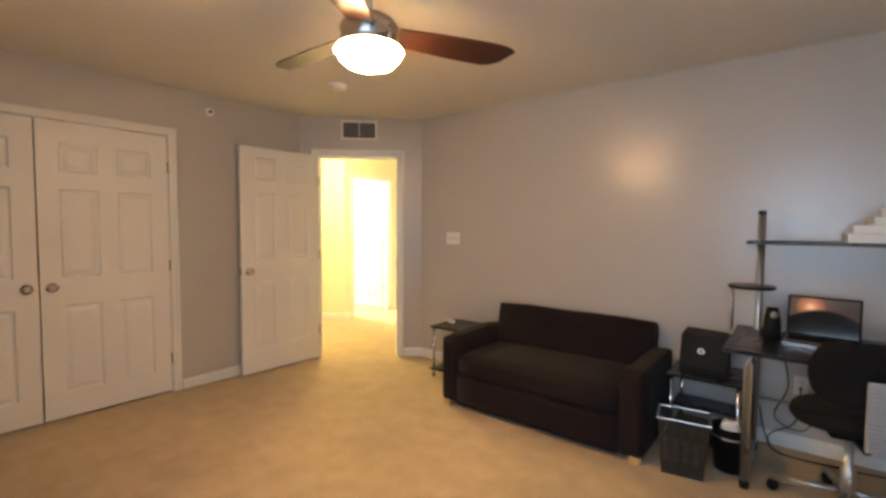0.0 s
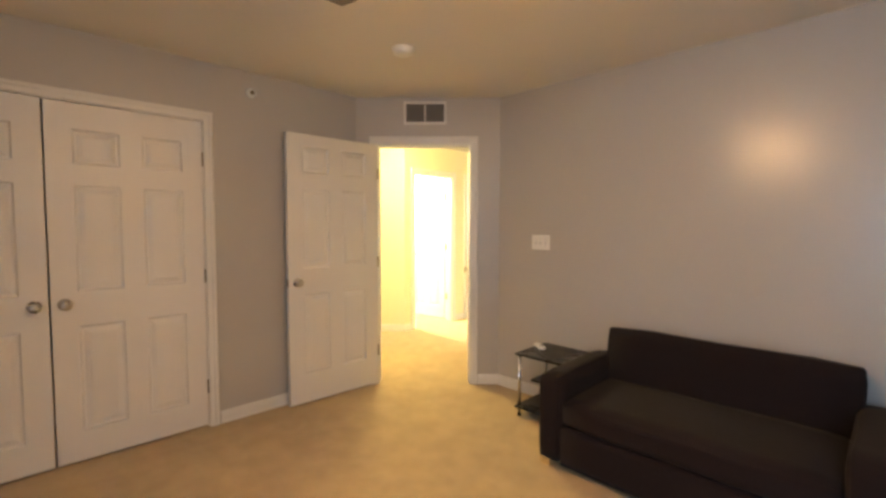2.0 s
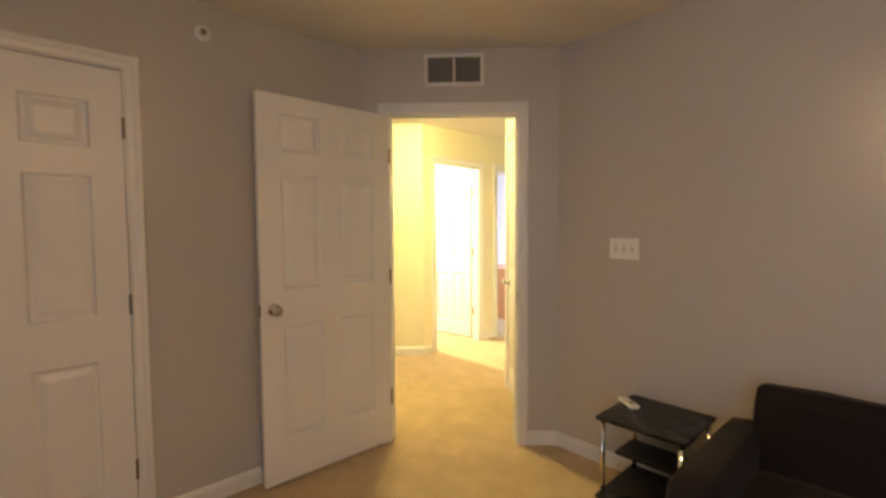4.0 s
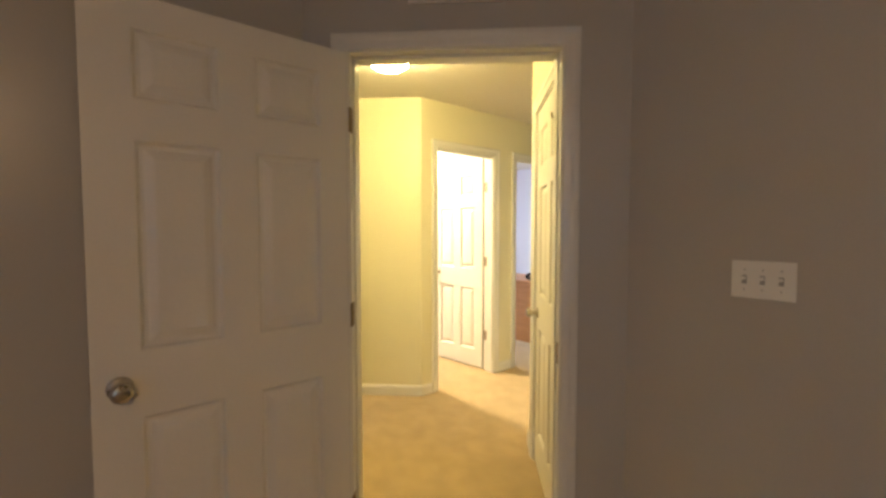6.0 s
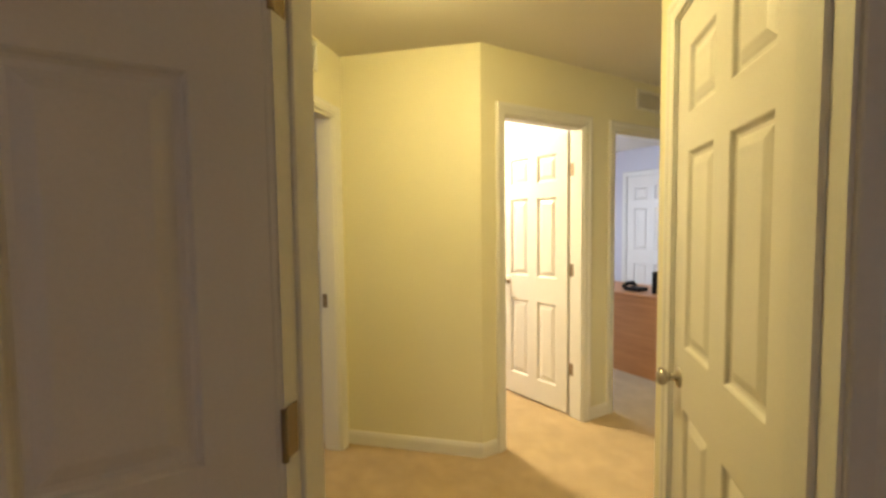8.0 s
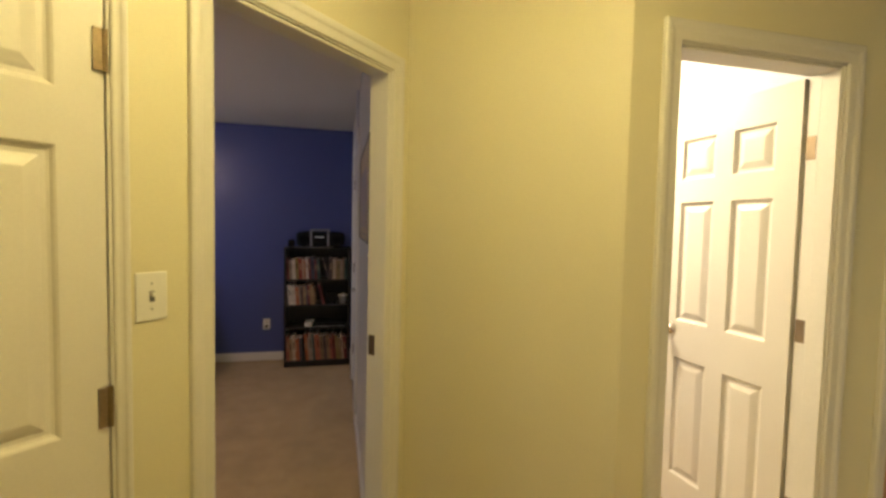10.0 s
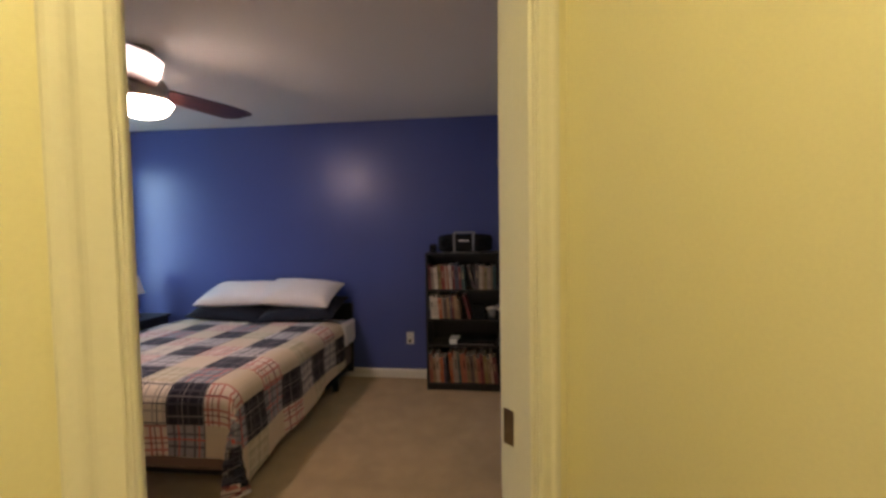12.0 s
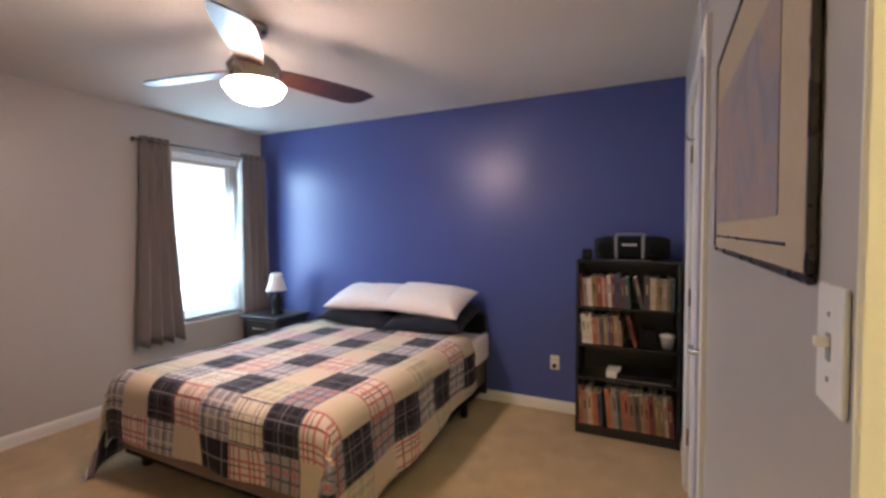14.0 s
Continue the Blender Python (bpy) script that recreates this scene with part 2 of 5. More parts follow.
        hs.append(q.outputs[0])
    mn = node(nt, "ShaderNodeMath", op="MINIMUM")
    L(hs[0], mn.inputs[0])
    L(hs[1], mn.inputs[1])
    bp = node(nt, "ShaderNodeBump", Strength=0.5, Distance=0.06)
    L(mn.outputs[0], bp.inputs["Height"])
    L(bp.outputs[0], b.inputs["Normal"])
    return m


def picture_material():
    """A framed print: faded figures in grey, rose and blue on a tan ground."""
    m, nt, b = nodes_of("tan_print")
    L = nt.links.new
    tc = nt.nodes.new("ShaderNodeTexCoord")
    n1 = node(nt, "ShaderNodeTexNoise", Scale=6.0, Detail=5.0, Roughness=0.6, Distortion=1.5)
    n2 = node(nt, "ShaderNodeTexNoise", Scale=14.0, Detail=4.0, Roughness=0.6, Distortion=2.0)
    for n in (n1, n2):
        L(tc.outputs["Object"], n.inputs["Vector"])
    ramp = nt.nodes.new("ShaderNodeValToRGB")
    el = ramp.color_ramp.elements
    el[0].position, el[0].color = 0.36, (0.16, 0.17, 0.22, 1)
    el[1].position, el[1].color = 0.7, (0.42, 0.30, 0.18, 1)
    for p, c in ((0.44, (0.22, 0.24, 0.30)), (0.5, (0.38, 0.22, 0.18)), (0.56, (0.30, 0.24, 0.22))):
        e = el.new(p)
        e.color = rgba(c)
    L(n1.outputs["Fac"], ramp.inputs["Fac"])
    mix = nt.nodes.new("ShaderNodeMix")
    mix.data_type = "RGBA"
    mix.inputs["B"].default_value = (0.24, 0.18, 0.15, 1)
    L(n2.outputs["Fac"], mix.inputs["Factor"])
    L(ramp.outputs[0], mix.inputs["A"])
    L(mix.outputs["Result"], b.inputs["Base Color"])
    b.inputs["Roughness"].default_value = 0.5
    return m


M_GREY = paint("grey_wall_paint", (0.455, 0.43, 0.40), 0.30, 0, 1.2, 130, 0.035, 0.12, 0.0012, spec=0.65, rvary=0.02)
M_CREAM = paint("cream_wall_paint", (0.71, 0.665, 0.48), 0.5, 0, 1.2, 130, 0.04, 0.12, 0.0012)
M_BLUE = paint("navy_wall_paint", (0.066, 0.092, 0.29), 0.34, 0, 1.2, 110, 0.05, 0.14, 0.0014, spec=0.55, rvary=0.02)
M_LILAC = paint("pale_lilac_wall_paint", (0.55, 0.54, 0.60), 0.5, 0, 1.2, 130, 0.04, 0.1, 0.0012)
M_CEIL = paint("ceiling_paint", (0.70, 0.66, 0.60), 0.85, 0, 1.0, 150, 0.03, 0.25, 0.002, spec=0.25)
M_TRIM = paint("white_trim_paint", (0.70, 0.68, 0.64), 0.38, 0, 3.0, 90, 0.04, 0.05, 0.001)
M_DOOR = paint("white_door_paint", (0.72, 0.69, 0.65), 0.42, 0, 2.5, 140, 0.04, 0.08, 0.001)
M_CARPET = carpet_material("beige_carpet", (0.50, 0.365, 0.20))
M_NICKEL = paint("brushed_nickel", (0.50, 0.46, 0.41), 0.30, 1.0, 6, 200, 0.12, 0.05, 0.0005)
M_CHROME = paint("chrome", (0.70, 0.70, 0.71), 0.14, 1.0, 8, 150, 0.08, 0.02, 0.0004, rvary=0.05)
M_BRASS = paint("worn_bronze", (0.26, 0.20, 0.13), 0.4, 1.0, 20, 200, 0.25, 0.08, 0.0005)
M_STEEL = paint("grey_steel", (0.42, 0.42, 0.43), 0.35, 0.9, 8, 150, 0.1, 0.04, 0.0005)
M_WIRE = paint("dark_grey_wire", (0.06, 0.062, 0.066), 0.4, 0.6, 8, 150, 0.1, 0.04, 0.0005)
M_BLADE = wood_material("dark_walnut_blade", (0.018, 0.007, 0.005), (0.06, 0.020, 0.012), 0.33, 2.0, (2, 14, 14))
M_SOFA = fabric_material("dark_brown_upholstery", (0.0115, 0.0072, 0.0082), 420, 0.2, 0.03)
M_FOOT = wood_material("pale_beech", (0.45, 0.28, 0.10), (0.62, 0.42, 0.18), 0.45)
M_BLACK = paint("black_laminate", (0.006, 0.006, 0.007), 0.3, 0, 4, 120, 0.2, 0.04, 0.0006, spec=0.35)
M_BLACKM = paint("black_matt_plastic", (0.006, 0.006, 0.007), 0.6, 0, 4, 220, 0.2, 0.15, 0.0008, spec=0.2)
M_BLACKF = fabric_material("black_mesh_fabric", (0.005, 0.005, 0.006), 500, 0.25, 0.03)
M_BLACKW = wood_material("black_stained_wood", (0.008, 0.008, 0.009), (0.02, 0.018, 0.018), 0.35)
M_GREYP = paint("ribbed_grey_plastic", (0.30, 0.30, 0.31), 0.45, 0, 6, 150, 0.08, 0.05, 0.0006)
M_WHITEP = paint("white_plastic", (0.78, 0.77, 0.74), 0.35, 0, 5, 120, 0.03, 0.03, 0.0004)
M_PAPER = paint("white_paper", (0.76, 0.76, 0.75), 0.7, 0, 5, 60, 0.04, 0.05, 0.0005)
M_GAP = paint("dark_gap", (0.02, 0.018, 0.016), 0.8, 0, 5, 60, 0.1, 0.05, 0.0005)
# grey for white slats, with the shade between them put into the colour
M_VENT = paint("shadowed_vent_metal", (0.25, 0.24, 0.23), 0.5, 0, 5, 60, 0.1, 0.05, 0.0005)
M_DESKWOOD = wood_material("orange_brown_veneer", (0.48, 0.22, 0.085), (0.62, 0.31, 0.13), 0.4, 2.0)
M_QUILT = quilt_material()
M_BEDBASE = fabric_material("brown_box_fabric", (0.17, 0.11, 0.085), 300, 0.15, 0.1)
M_PILLOW = fabric_material("white_cotton", (0.78, 0.74, 0.72), 300, 0.04, 0.15)
M_NAVYCLOTH = fabric_material("black_navy_cotton", (0.012, 0.013, 0.022), 300, 0.2, 0.1)
M_CURTAIN = fabric_material("taupe_curtain", (0.18, 0.155, 0.145), 380, 0.12, 0.25)
M_BLIND = paint("white_blind", (0.85, 0.86, 0.87), 0.5, 0, 5, 90, 0.03, 0.03, 0.0005)
M_SHADE = paint("white_lamp_shade", (0.82, 0.80, 0.76), 0.8, 0, 5, 200, 0.03, 0.1, 0.0005)
M_GLASS = glass_material("window_glass")
M_SCREEN = paint("dark_glossy_screen", (0.006, 0.006, 0.007), 0.06, 0, 3, 30, 0.1, 0.0, 0.0005, rvary=0.02)
M_SCREENREFL = screen_reflection_material()
M_PRINT = picture_material()
M_TAN = paint("tan_mount_board", (0.40, 0.31, 0.20), 0.6, 0, 4, 80, 0.08, 0.05, 0.0005)
M_FRAMEB = paint("dark_frame", (0.02, 0.015, 0.012), 0.3, 0, 8, 80, 0.2, 0.05, 0.0005)
M_BOOK = varied("book_cloth", [(0.30, 0.20, 0.12), (0.26, 0.05, 0.04), (0.42, 0.12, 0.05), (0.09, 0.07, 0.07), (0.48, 0.38, 0.28), (0.16, 0.035, 0.04), (0.06, 0.07, 0.11),
                               (0.22, 0.15, 0.09), (0.34, 0.12, 0.08), (0.24, 0.19, 0.07), (0.04, 0.09, 0.09), (0.62, 0.58, 0.52), (0.14, 0.13, 0.15), (0.30, 0.24, 0.20)], 0.55)
M_FANBOWL = glowing("lit_frosted_glass_study", (1.0, 0.60, 0.27), FAN_GLOW)
M_FANBOWL2 = glowing("lit_frosted_glass_bedroom", (1.0, 0.725, 0.63), FAN_GLOW2)
M_HALLBOWL = glowing("lit_frosted_glass_hall", (1.0, 0.79, 0.31), HALL_GLOW)
M_BATHBOWL = glowing("lit_frosted_glass_bath", (1.0, 0.82, 0.50), BATH_GLOW)

# ---------------------------------------------------------------- building helpers


def part(name, bm, material, parent=None, label="", smooth=False, m=None):
    """Links a bmesh as one mesh object, under a thing or a part."""
    me = bpy.data.meshes.new(name)
    if smooth:
        for f in bm.faces:
            f.smooth = True
    bm.normal_update()
    bm.to_mesh(me)
    bm.free()
    for q in (material if isinstance(material, (list, tuple)) else [material]):
        me.materials.append(q)
    ob = new(name, me)
    if m is not None:
        ob.matrix_basis = m
    if parent is not None:
        ob.parent = parent
    if label:
        tagged(ob, label)
    return ob


def thing(name, m, label, category, group="", kind=""):
    ob = new(name)
    ob.empty_display_size = 0.1
    ob.matrix_basis = m
    return tagged(ob, label, category, group, kind)


def box(bm, x0, x1, y0, y1, z0, z1, bevel=0.0, seg=1):
    vs = [bm.verts.new(p) for p in ((x0, y0, z0), (x1, y0, z0), (x1, y1, z0), (x0, y1, z0), (x0, y0, z1), (x1, y0, z1), (x1, y1, z1), (x0, y1, z1))]
    fs = [bm.faces.new([vs[i] for i in q]) for q in ((3, 2, 1, 0), (4, 5, 6, 7), (0, 1, 5, 4), (1, 2, 6, 5), (2, 3, 7, 6), (3, 0, 4, 7))]
    if bevel:
        edges = {e for f in fs for e in f.edges}
        bmesh.ops.bevel(bm, geom=list(edges), offset=bevel, segments=seg, affect="EDGES", profile=0.5)
    return bm


def boxed(*a, **k):
    return box(bmesh.new(), *a, **k)


def lathe(rows, seg=28, bm=None, m=None):
    """A turned body from (radius, z) rows."""
    bm = bm or bmesh.new()
    m = m or Matrix()
    rings = []
    for r, z in rows:
        if r < 1e-5:
            rings.append([bm.verts.new(m @ Vector((0, 0, z)))])
        else:
            rings.append([bm.verts.new(m @ Vector((r * math.cos(2 * math.pi * i / seg), r * math.sin(2 * math.pi * i / seg), z))) for i in range(seg)])
    for a, b in zip(rings, rings[1:]):
        for i in range(seg):
            j = (i + 1) % seg
            if len(a) == 1 and len(b) == 1:
                continue
            if len(a) == 1:
                bm.faces.new((a[0], b[j], b[i]))
            elif len(b) == 1:
                bm.faces.new((a[i], a[j], b[0]))
            else:
                bm.faces.new((a[i], a[j], b[j], b[i]))
    bmesh.ops.recalc_face_normals(bm, faces=bm.faces[:])
    return bm


def tube(points, r, seg=8, bm=None):
    """A round bar along points."""
    bm = bm or bmesh.new()
    pts = [Vector(p) for p in points]
    rings = []
    for i, p in enumerate(pts):
        d = (pts[min(i + 1, len(pts) - 1)] - pts[max(i - 1, 0)]).normalized()
        q = d.to_track_quat("Z", "Y")
        rings.append([bm.verts.new(p + q @ Vector((r * math.cos(2 * math.pi * k / seg), r * math.sin(2 * math.pi * k / seg), 0))) for k in range(seg)])
    for a, b in zip(rings, rings[1:]):
        for k in range(seg):
            j = (k + 1) % seg
            bm.faces.new((a[k], a[j], b[j], b[k]))
    bm.faces.new(rings[0][::-1])
    bm.faces.new(rings[-1])
    return bm


def wall_pose(a, b):
    """Local x runs from a to b, local y points to the left of that line."""
    return pose(a[0], a[1], 0, 0, 0, math.degrees(math.atan2(b[1] - a[1], b[0] - a[0])))


def wall(name, a, b, front, back, openings=(), e0=0.08, e1=0.08, th=0.12, label="", height=2.44):
    length = math.hypot(b[0] - a[0], b[1] - a[1])
    bm = bmesh.new()
    x = -e0
    for o0, o1, z0, z1 in sorted(openings):
        box(bm, x, o0, -th, 0, -0.05, height)
        if z0 > 0:
            box(bm, o0, o1, -th, 0, -0.05, z0)
        box(bm, o0, o1, -th, 0, z1, height)
        x = o1
    box(bm, x, length + e1, -th, 0, -0.05, height)
    bm.normal_update()
    for f in bm.faces:
        f.material_index = 0 if f.normal.y > -0.5 else 1
    ob = part(name, bm, [front, back], None, "", m=wall_pose(a, b))
    return tagged(ob, label or "painted plasterboard wall", "wall", "", "structure")


def baseboard(m, spans, y=0.0, flip=1):
    """Skirting along local x on the front (flip 1) or the back (flip -1) of a wall."""
    for x0, x1 in spans:
        bm = bmesh.new()
        prof = ((0, 0), (0.013, 0), (0.013, 0.062), (0.009, 0.076), (0.004, 0.084), (0, 0.086))
        ends = []
        for x in (x0, x1):
            ends.append([bm.verts.new((x, y + flip * p, z)) for p, z in prof])
        n = len(prof)
        for i in range(n):
            j = (i + 1) % n
            bm.faces.new((ends[0][i], ends[0][j], ends[1][j], ends[1][i]))
        bm.faces.new(ends[0])
        bm.faces.new(ends[1][::-1])
        bmesh.ops.recalc_face_normals(bm, faces=bm.faces[:])
        tagged(part("baseboard", bm, M_TRIM, m=m), "white painted baseboard along the carpet", "baseboard", "", "structure")


def moulding(cw):
    """Section of a colonial casing: offset from the inner edge, height off the wall."""
    return ((0, -0.004), (0, 0.007), (0.003, 0.0095), (0.010, 0.0105), (0.45 * cw, 0.012), (0.52 * cw, 0.0135), (0.60 * cw, 0.0165),
            (0.70 * cw, 0.018), (0.86 * cw, 0.018), (0.95 * cw, 0.0165), (cw, 0.0135), (cw, -0.004))


def casing_board(ends, y, flip, cw):
    """A mitred casing board; ends: two functions from the offset to (x, z)."""
    bm = bmesh.new()
    rows = [[bm.verts.new((e(o)[0], y + flip * h, e(o)[1])) for o, h in moulding(cw)] for e in ends]
    n = len(rows[0])
    for i in range(n - 1):
        bm.faces.new((rows[0][i], rows[0][i + 1], rows[1][i + 1], rows[1][i]))
    bm.faces.new(rows[0])
    bm.faces.new(rows[1][::-1])
    bmesh.ops.recalc_face_normals(bm, faces=bm.faces[:])
    return bm


def door_frame(name, m, x0, x1, top=2.05, th=0.12, sides=(1, -1), cw=0.065, label=""):
    """Lining, stops and casings round an opening whose clear width runs from x0 to x1."""
    t = thing(name, m, label or "white painted door frame with moulded casing", "door frame", "", "structure")
    j = 0.018
    part("jamb", boxed(x0 - j, x0, -th - 0.002, 0.002, 0, top + j), M_TRIM, t)
    part("jamb", boxed(x1, x1 + j, -th - 0.002, 0.002, 0, top + j), M_TRIM, t)
    part("head_jamb", boxed(x0, x1, -th - 0.002, 0.002, top, top + j), M_TRIM, t)
    for s in sides:
        y = 0.002 if s > 0 else -th - 0.002
        r = 0.006
        xa, xb, zt = x0 - r, x1 + r, top + r
        part("casing", casing_board((lambda o: (xa - o, 0.0), lambda o: (xa - o, zt + o)), y, s, cw), M_TRIM, t)
        part("casing", casing_board((lambda o: (xb + o, 0.0), lambda o: (xb + o, zt + o)), y, s, cw), M_TRIM, t)
        part("head_casing", casing_board((lambda o: (xa - o, zt + o), lambda o: (xb + o, zt + o)), y, s, cw), M_TRIM, t)
    return t


def stops(t, x0, x1, y0, y1, top=2.05):
    part("door_stop", boxed(x0 - 0.003, x0 + 0.008, y0, y1, 0, top, 0.004), M_TRIM, t)
    part("door_stop", boxed(x1 - 0.008, x1 + 0.003, y0, y1, 0, top, 0.004), M_TRIM, t)
    part("door_stop", boxed(x0 + 0.011, x1 - 0.011, y0, y1, top - 0.011, top, 0.002), M_TRIM, t)


def panel_rings(bm, x0, x1, z0, z1, y, s):
    """A moulded raised panel in one face: slope in, flat, slope out, field."""
    rows = ((0, 0), (0.004, 0.003), (0.008, 0.010), (0.013, 0.013), (0.022, 0.013), (0.030, 0.009), (0.046, 0.003), (0.050, 0.002))
    loops = []
    for d, e in rows:
        loops.append([bm.verts.new(p) for p in ((x0 + d, y - s * e, z0 + d), (x1 - d, y - s * e, z0 + d), (x1 - d, y - s * e, z1 - d), (x0 + d, y - s * e, z1 - d))])
    for a, b in zip(loops, loops[1:]):
        for i in range(4):
            k = (i + 1) % 4
            q = (a[i], a[k], b[k], b[i])
            bm.faces.new(q if s < 0 else q[::-1])
    bm.faces.new(loops[-1] if s < 0 else loops[-1][::-1])


def panel_leaf(t, w, h=2.03, th=0.035, dz=0.0):
    """Six-panel moulded leaf under t: x from the hinge edge 0 to w, y from 0 to -th, z from 0.012."""
    z = 0.016
    st, mid = 0.112 * w / 0.76, 0.105 * w / 0.76
    c = w / 2
    xs = [0, st, c - mid / 2, c + mid / 2, w - st, w]
    zs = [z] + [q + dz for q in (0.185, 0.795, 0.988, 1.590, 1.705, 1.903)] + [z + h]
    bm = bmesh.new()
    for y, s in ((0, 1), (-th, -1)):
        for i in range(5):
            for k in range(7):
                if i in (1, 3) and k in (1, 3, 5):
                    continue
                q = [bm.verts.new(p) for p in ((xs[i], y, zs[k]), (xs[i + 1], y, zs[k]), (xs[i + 1], y, zs[k + 1]), (xs[i], y, zs[k + 1]))]
                bm.faces.new(q if s < 0 else q[::-1])
    for q in (((0, 0), (0, -th)), ((w, -th), (w, 0))):
        bm.faces.new([bm.verts.new((p[0], p[1], zz)) for p, zz in ((q[0], zs[0]), (q[1], zs[0]), (q[1], zs[-1]), (q[0], zs[-1]))][::-1])
    for zz in (zs[0], zs[-1]):
        bm.faces.new([bm.verts.new(p) for p in ((0, 0, zz), (w, 0, zz), (w, -th, zz), (0, -th, zz))])
    bmesh.ops.remove_doubles(bm, verts=bm.verts[:], dist=1e-5)
    part("leaf", bm, M_DOOR, t)
    for i in (1, 3):
        for k in (1, 3, 5):
            bm = bmesh.new()
            panel_rings(bm, xs[i], xs[i + 1], zs[k], zs[k + 1], 0, 1)
            panel_rings(bm, xs[i], xs[i + 1], zs[k], zs[k + 1], -th, -1)
            part("panel", bm, M_DOOR, t)


KNOB = ((0.0, 0.0), (0.033, 0.0), (0.033, 0.004), (0.028, 0.008), (0.012, 0.011), (0.011, 0.03), (0.018, 0.036), (0.026, 0.044), (0.028, 0.053), (0.025, 0.061), (0.016, 0.066), (0, 0.067))


def knob(t, x, z, y, s, material=None):
    part("knob", lathe(KNOB, 20), material or M_NICKEL, t, "round satin nickel knob", True, pose(x, y, z, -90 * s, 0, 0))


def lever(t, x, z, y, s, way):
    k = part("lever_handle", lathe(((0, 0), (0.026, 0), (0.026, 0.006), (0.012, 0.009), (0.010, 0.045), (0, 0.046)), 18), M_NICKEL, t, "satin nickel lever handle", True, pose(x, y, z, -90 * s, 0, 0))
    bm = tube([(0, 0, 0), (way * 0.03, s * 0.004, 0.002), (way * 0.07, s * 0.004, 0.001), (way * 0.105, -s * 0.004, -0.004)], 0.0085, 10)
    part("lever", bm, M_NICKEL, k, "", True, pose(0, 0, 0, 90 * s, 0, 0) @ pose(0, s * 0.04, 0))


def hinge(t, x, y, z, plate=0.0):
    """A butt hinge: knuckle and a leaf plate."""
    bm = tube([(x, y, z - 0.045), (x, y, z + 0.045)], 0.006, 8)
    h = part("hinge", bm, M_BRASS, t, "bronze butt hinge")
    if plate:
        part("hinge_plate", boxed(min(x, x + plate), max(x, x + plate), y - 0.0015, y + 0.0015, z - 0.044, z + 0.044), M_BRASS, h)
    return h


def grille(name, m, w, h, label, bars=2):
    """A vent cover on a wall: local x to the right, y out of the wall."""
    t = thing(name, m, label, "vent")
    bm = bmesh.new()
    f = 0.022
    box(bm, 0, w, 0, 0.012, 0, f, 0.003)
    box(bm, 0, w, 0, 0.012, h - f, h, 0.003)
    box(bm, 0, f, 0, 0.012, f, h - f, 0.003)
    box(bm, w - f, w, 0, 0.012, f, h - f, 0.003)
    if bars == 2:
        box(bm, w / 2 - 0.007, w / 2 + 0.007, 0, 0.011, f, h - f, 0.002)
    part("frame", bm, M_TRIM, t)
    # with two bars, a dark sheet paints the duct's shade behind the slats
    part("backing", boxed(f, w - f, 0.0005, 0.0015, f, h - f), M_GAP if bars == 2 else M_TRIM, t)
    n = int((h - 2 * f) / 0.013)
    first = None
    for i in range(n):
        zz = f + (i + 0.5) * (h - 2 * f) / n
        if first is None:
            first = boxed(f, w - f, -0.0005, 0.0008, -0.007, 0.007)
            ob = part("slat", first, M_VENT if bars == 2 else M_TRIM, t, m=pose(0, 0.006, zz, 38, 0, 0))
            mesh = ob.data
        else:
            ob = new("slat", mesh)
            ob.matrix_basis = pose(0, 0.006, zz, 38, 0, 0)
            ob.parent = t
    return t


def switch_plate(name, m, gangs, label):
    """Toggle switches on a wall: centred at the origin, local y out of the wall."""
    t = thing(name, m, label, "light switch")
    w = 0.07 + 0.046 * (gangs - 1)
    part("plate", boxed(-w / 2, w / 2, 0, 0.006, -0.057, 0.057, 0.003, 2), M_WHITEP, t)
    for i in range(gangs):
        x = (i - (gangs - 1) / 2) * 0.046
        part("slot", boxed(x - 0.006, x + 0.006, 0.0055, 0.0066, -0.013, 0.013), M_GREYP, t)
        part("toggle", boxed(x - 0.004, x + 0.004, 0.006, 0.017, 0.0, 0.009, 0.001), M_WHITEP, t)
        for zz in (-0.03, 0.03):
            part("screw", lathe(((0, 0.0058), (0.0028, 0.0058), (0.0022, 0.0072), (0, 0.0074)), 8), M_STEEL, t, m=pose(x, 0, zz, -90, 0, 0))
    return t


def outlet(name, m, label, plug=False):
    t = thing(name, m, label, "wall outlet")
    part("plate", boxed(-0.035, 0.035, 0, 0.006, -0.057, 0.057, 0.003, 2), M_WHITEP, t)
    for zz in (-0.022, 0.022):
        part("socket", boxed(-0.016, 0.016, 0.005, 0.008, zz - 0.014, zz + 0.014, 0.004, 2), M_WHITEP, t)
        for x in (-0.006, 0.006):
            part("slot", boxed(x - 0.0015, x + 0.0015, 0.007, 0.0084, zz - 0.004, zz + 0.006), M_GAP, t)
    if plug:
        part("plug", boxed(-0.012, 0.012, 0.0082, 0.034, -0.036, -0.010, 0.004, 2), M_BLACKM, t, "black plug in the lower socket")
    return t


# ---------------------------------------------------------------- structure
G = "structure"
tagged(part("floor", boxed(-9, 1.6, -1.2, 9, -0.1, 0.0), M_CARPET), "beige cut-pile carpet, slightly soiled in places", "floor", "", G)
tagged(part("ceiling", boxed(-9, 1.6, -1.2, 9, 2.44, 2.56), M_CEIL), "flat painted plaster ceiling", "ceiling", "", G)

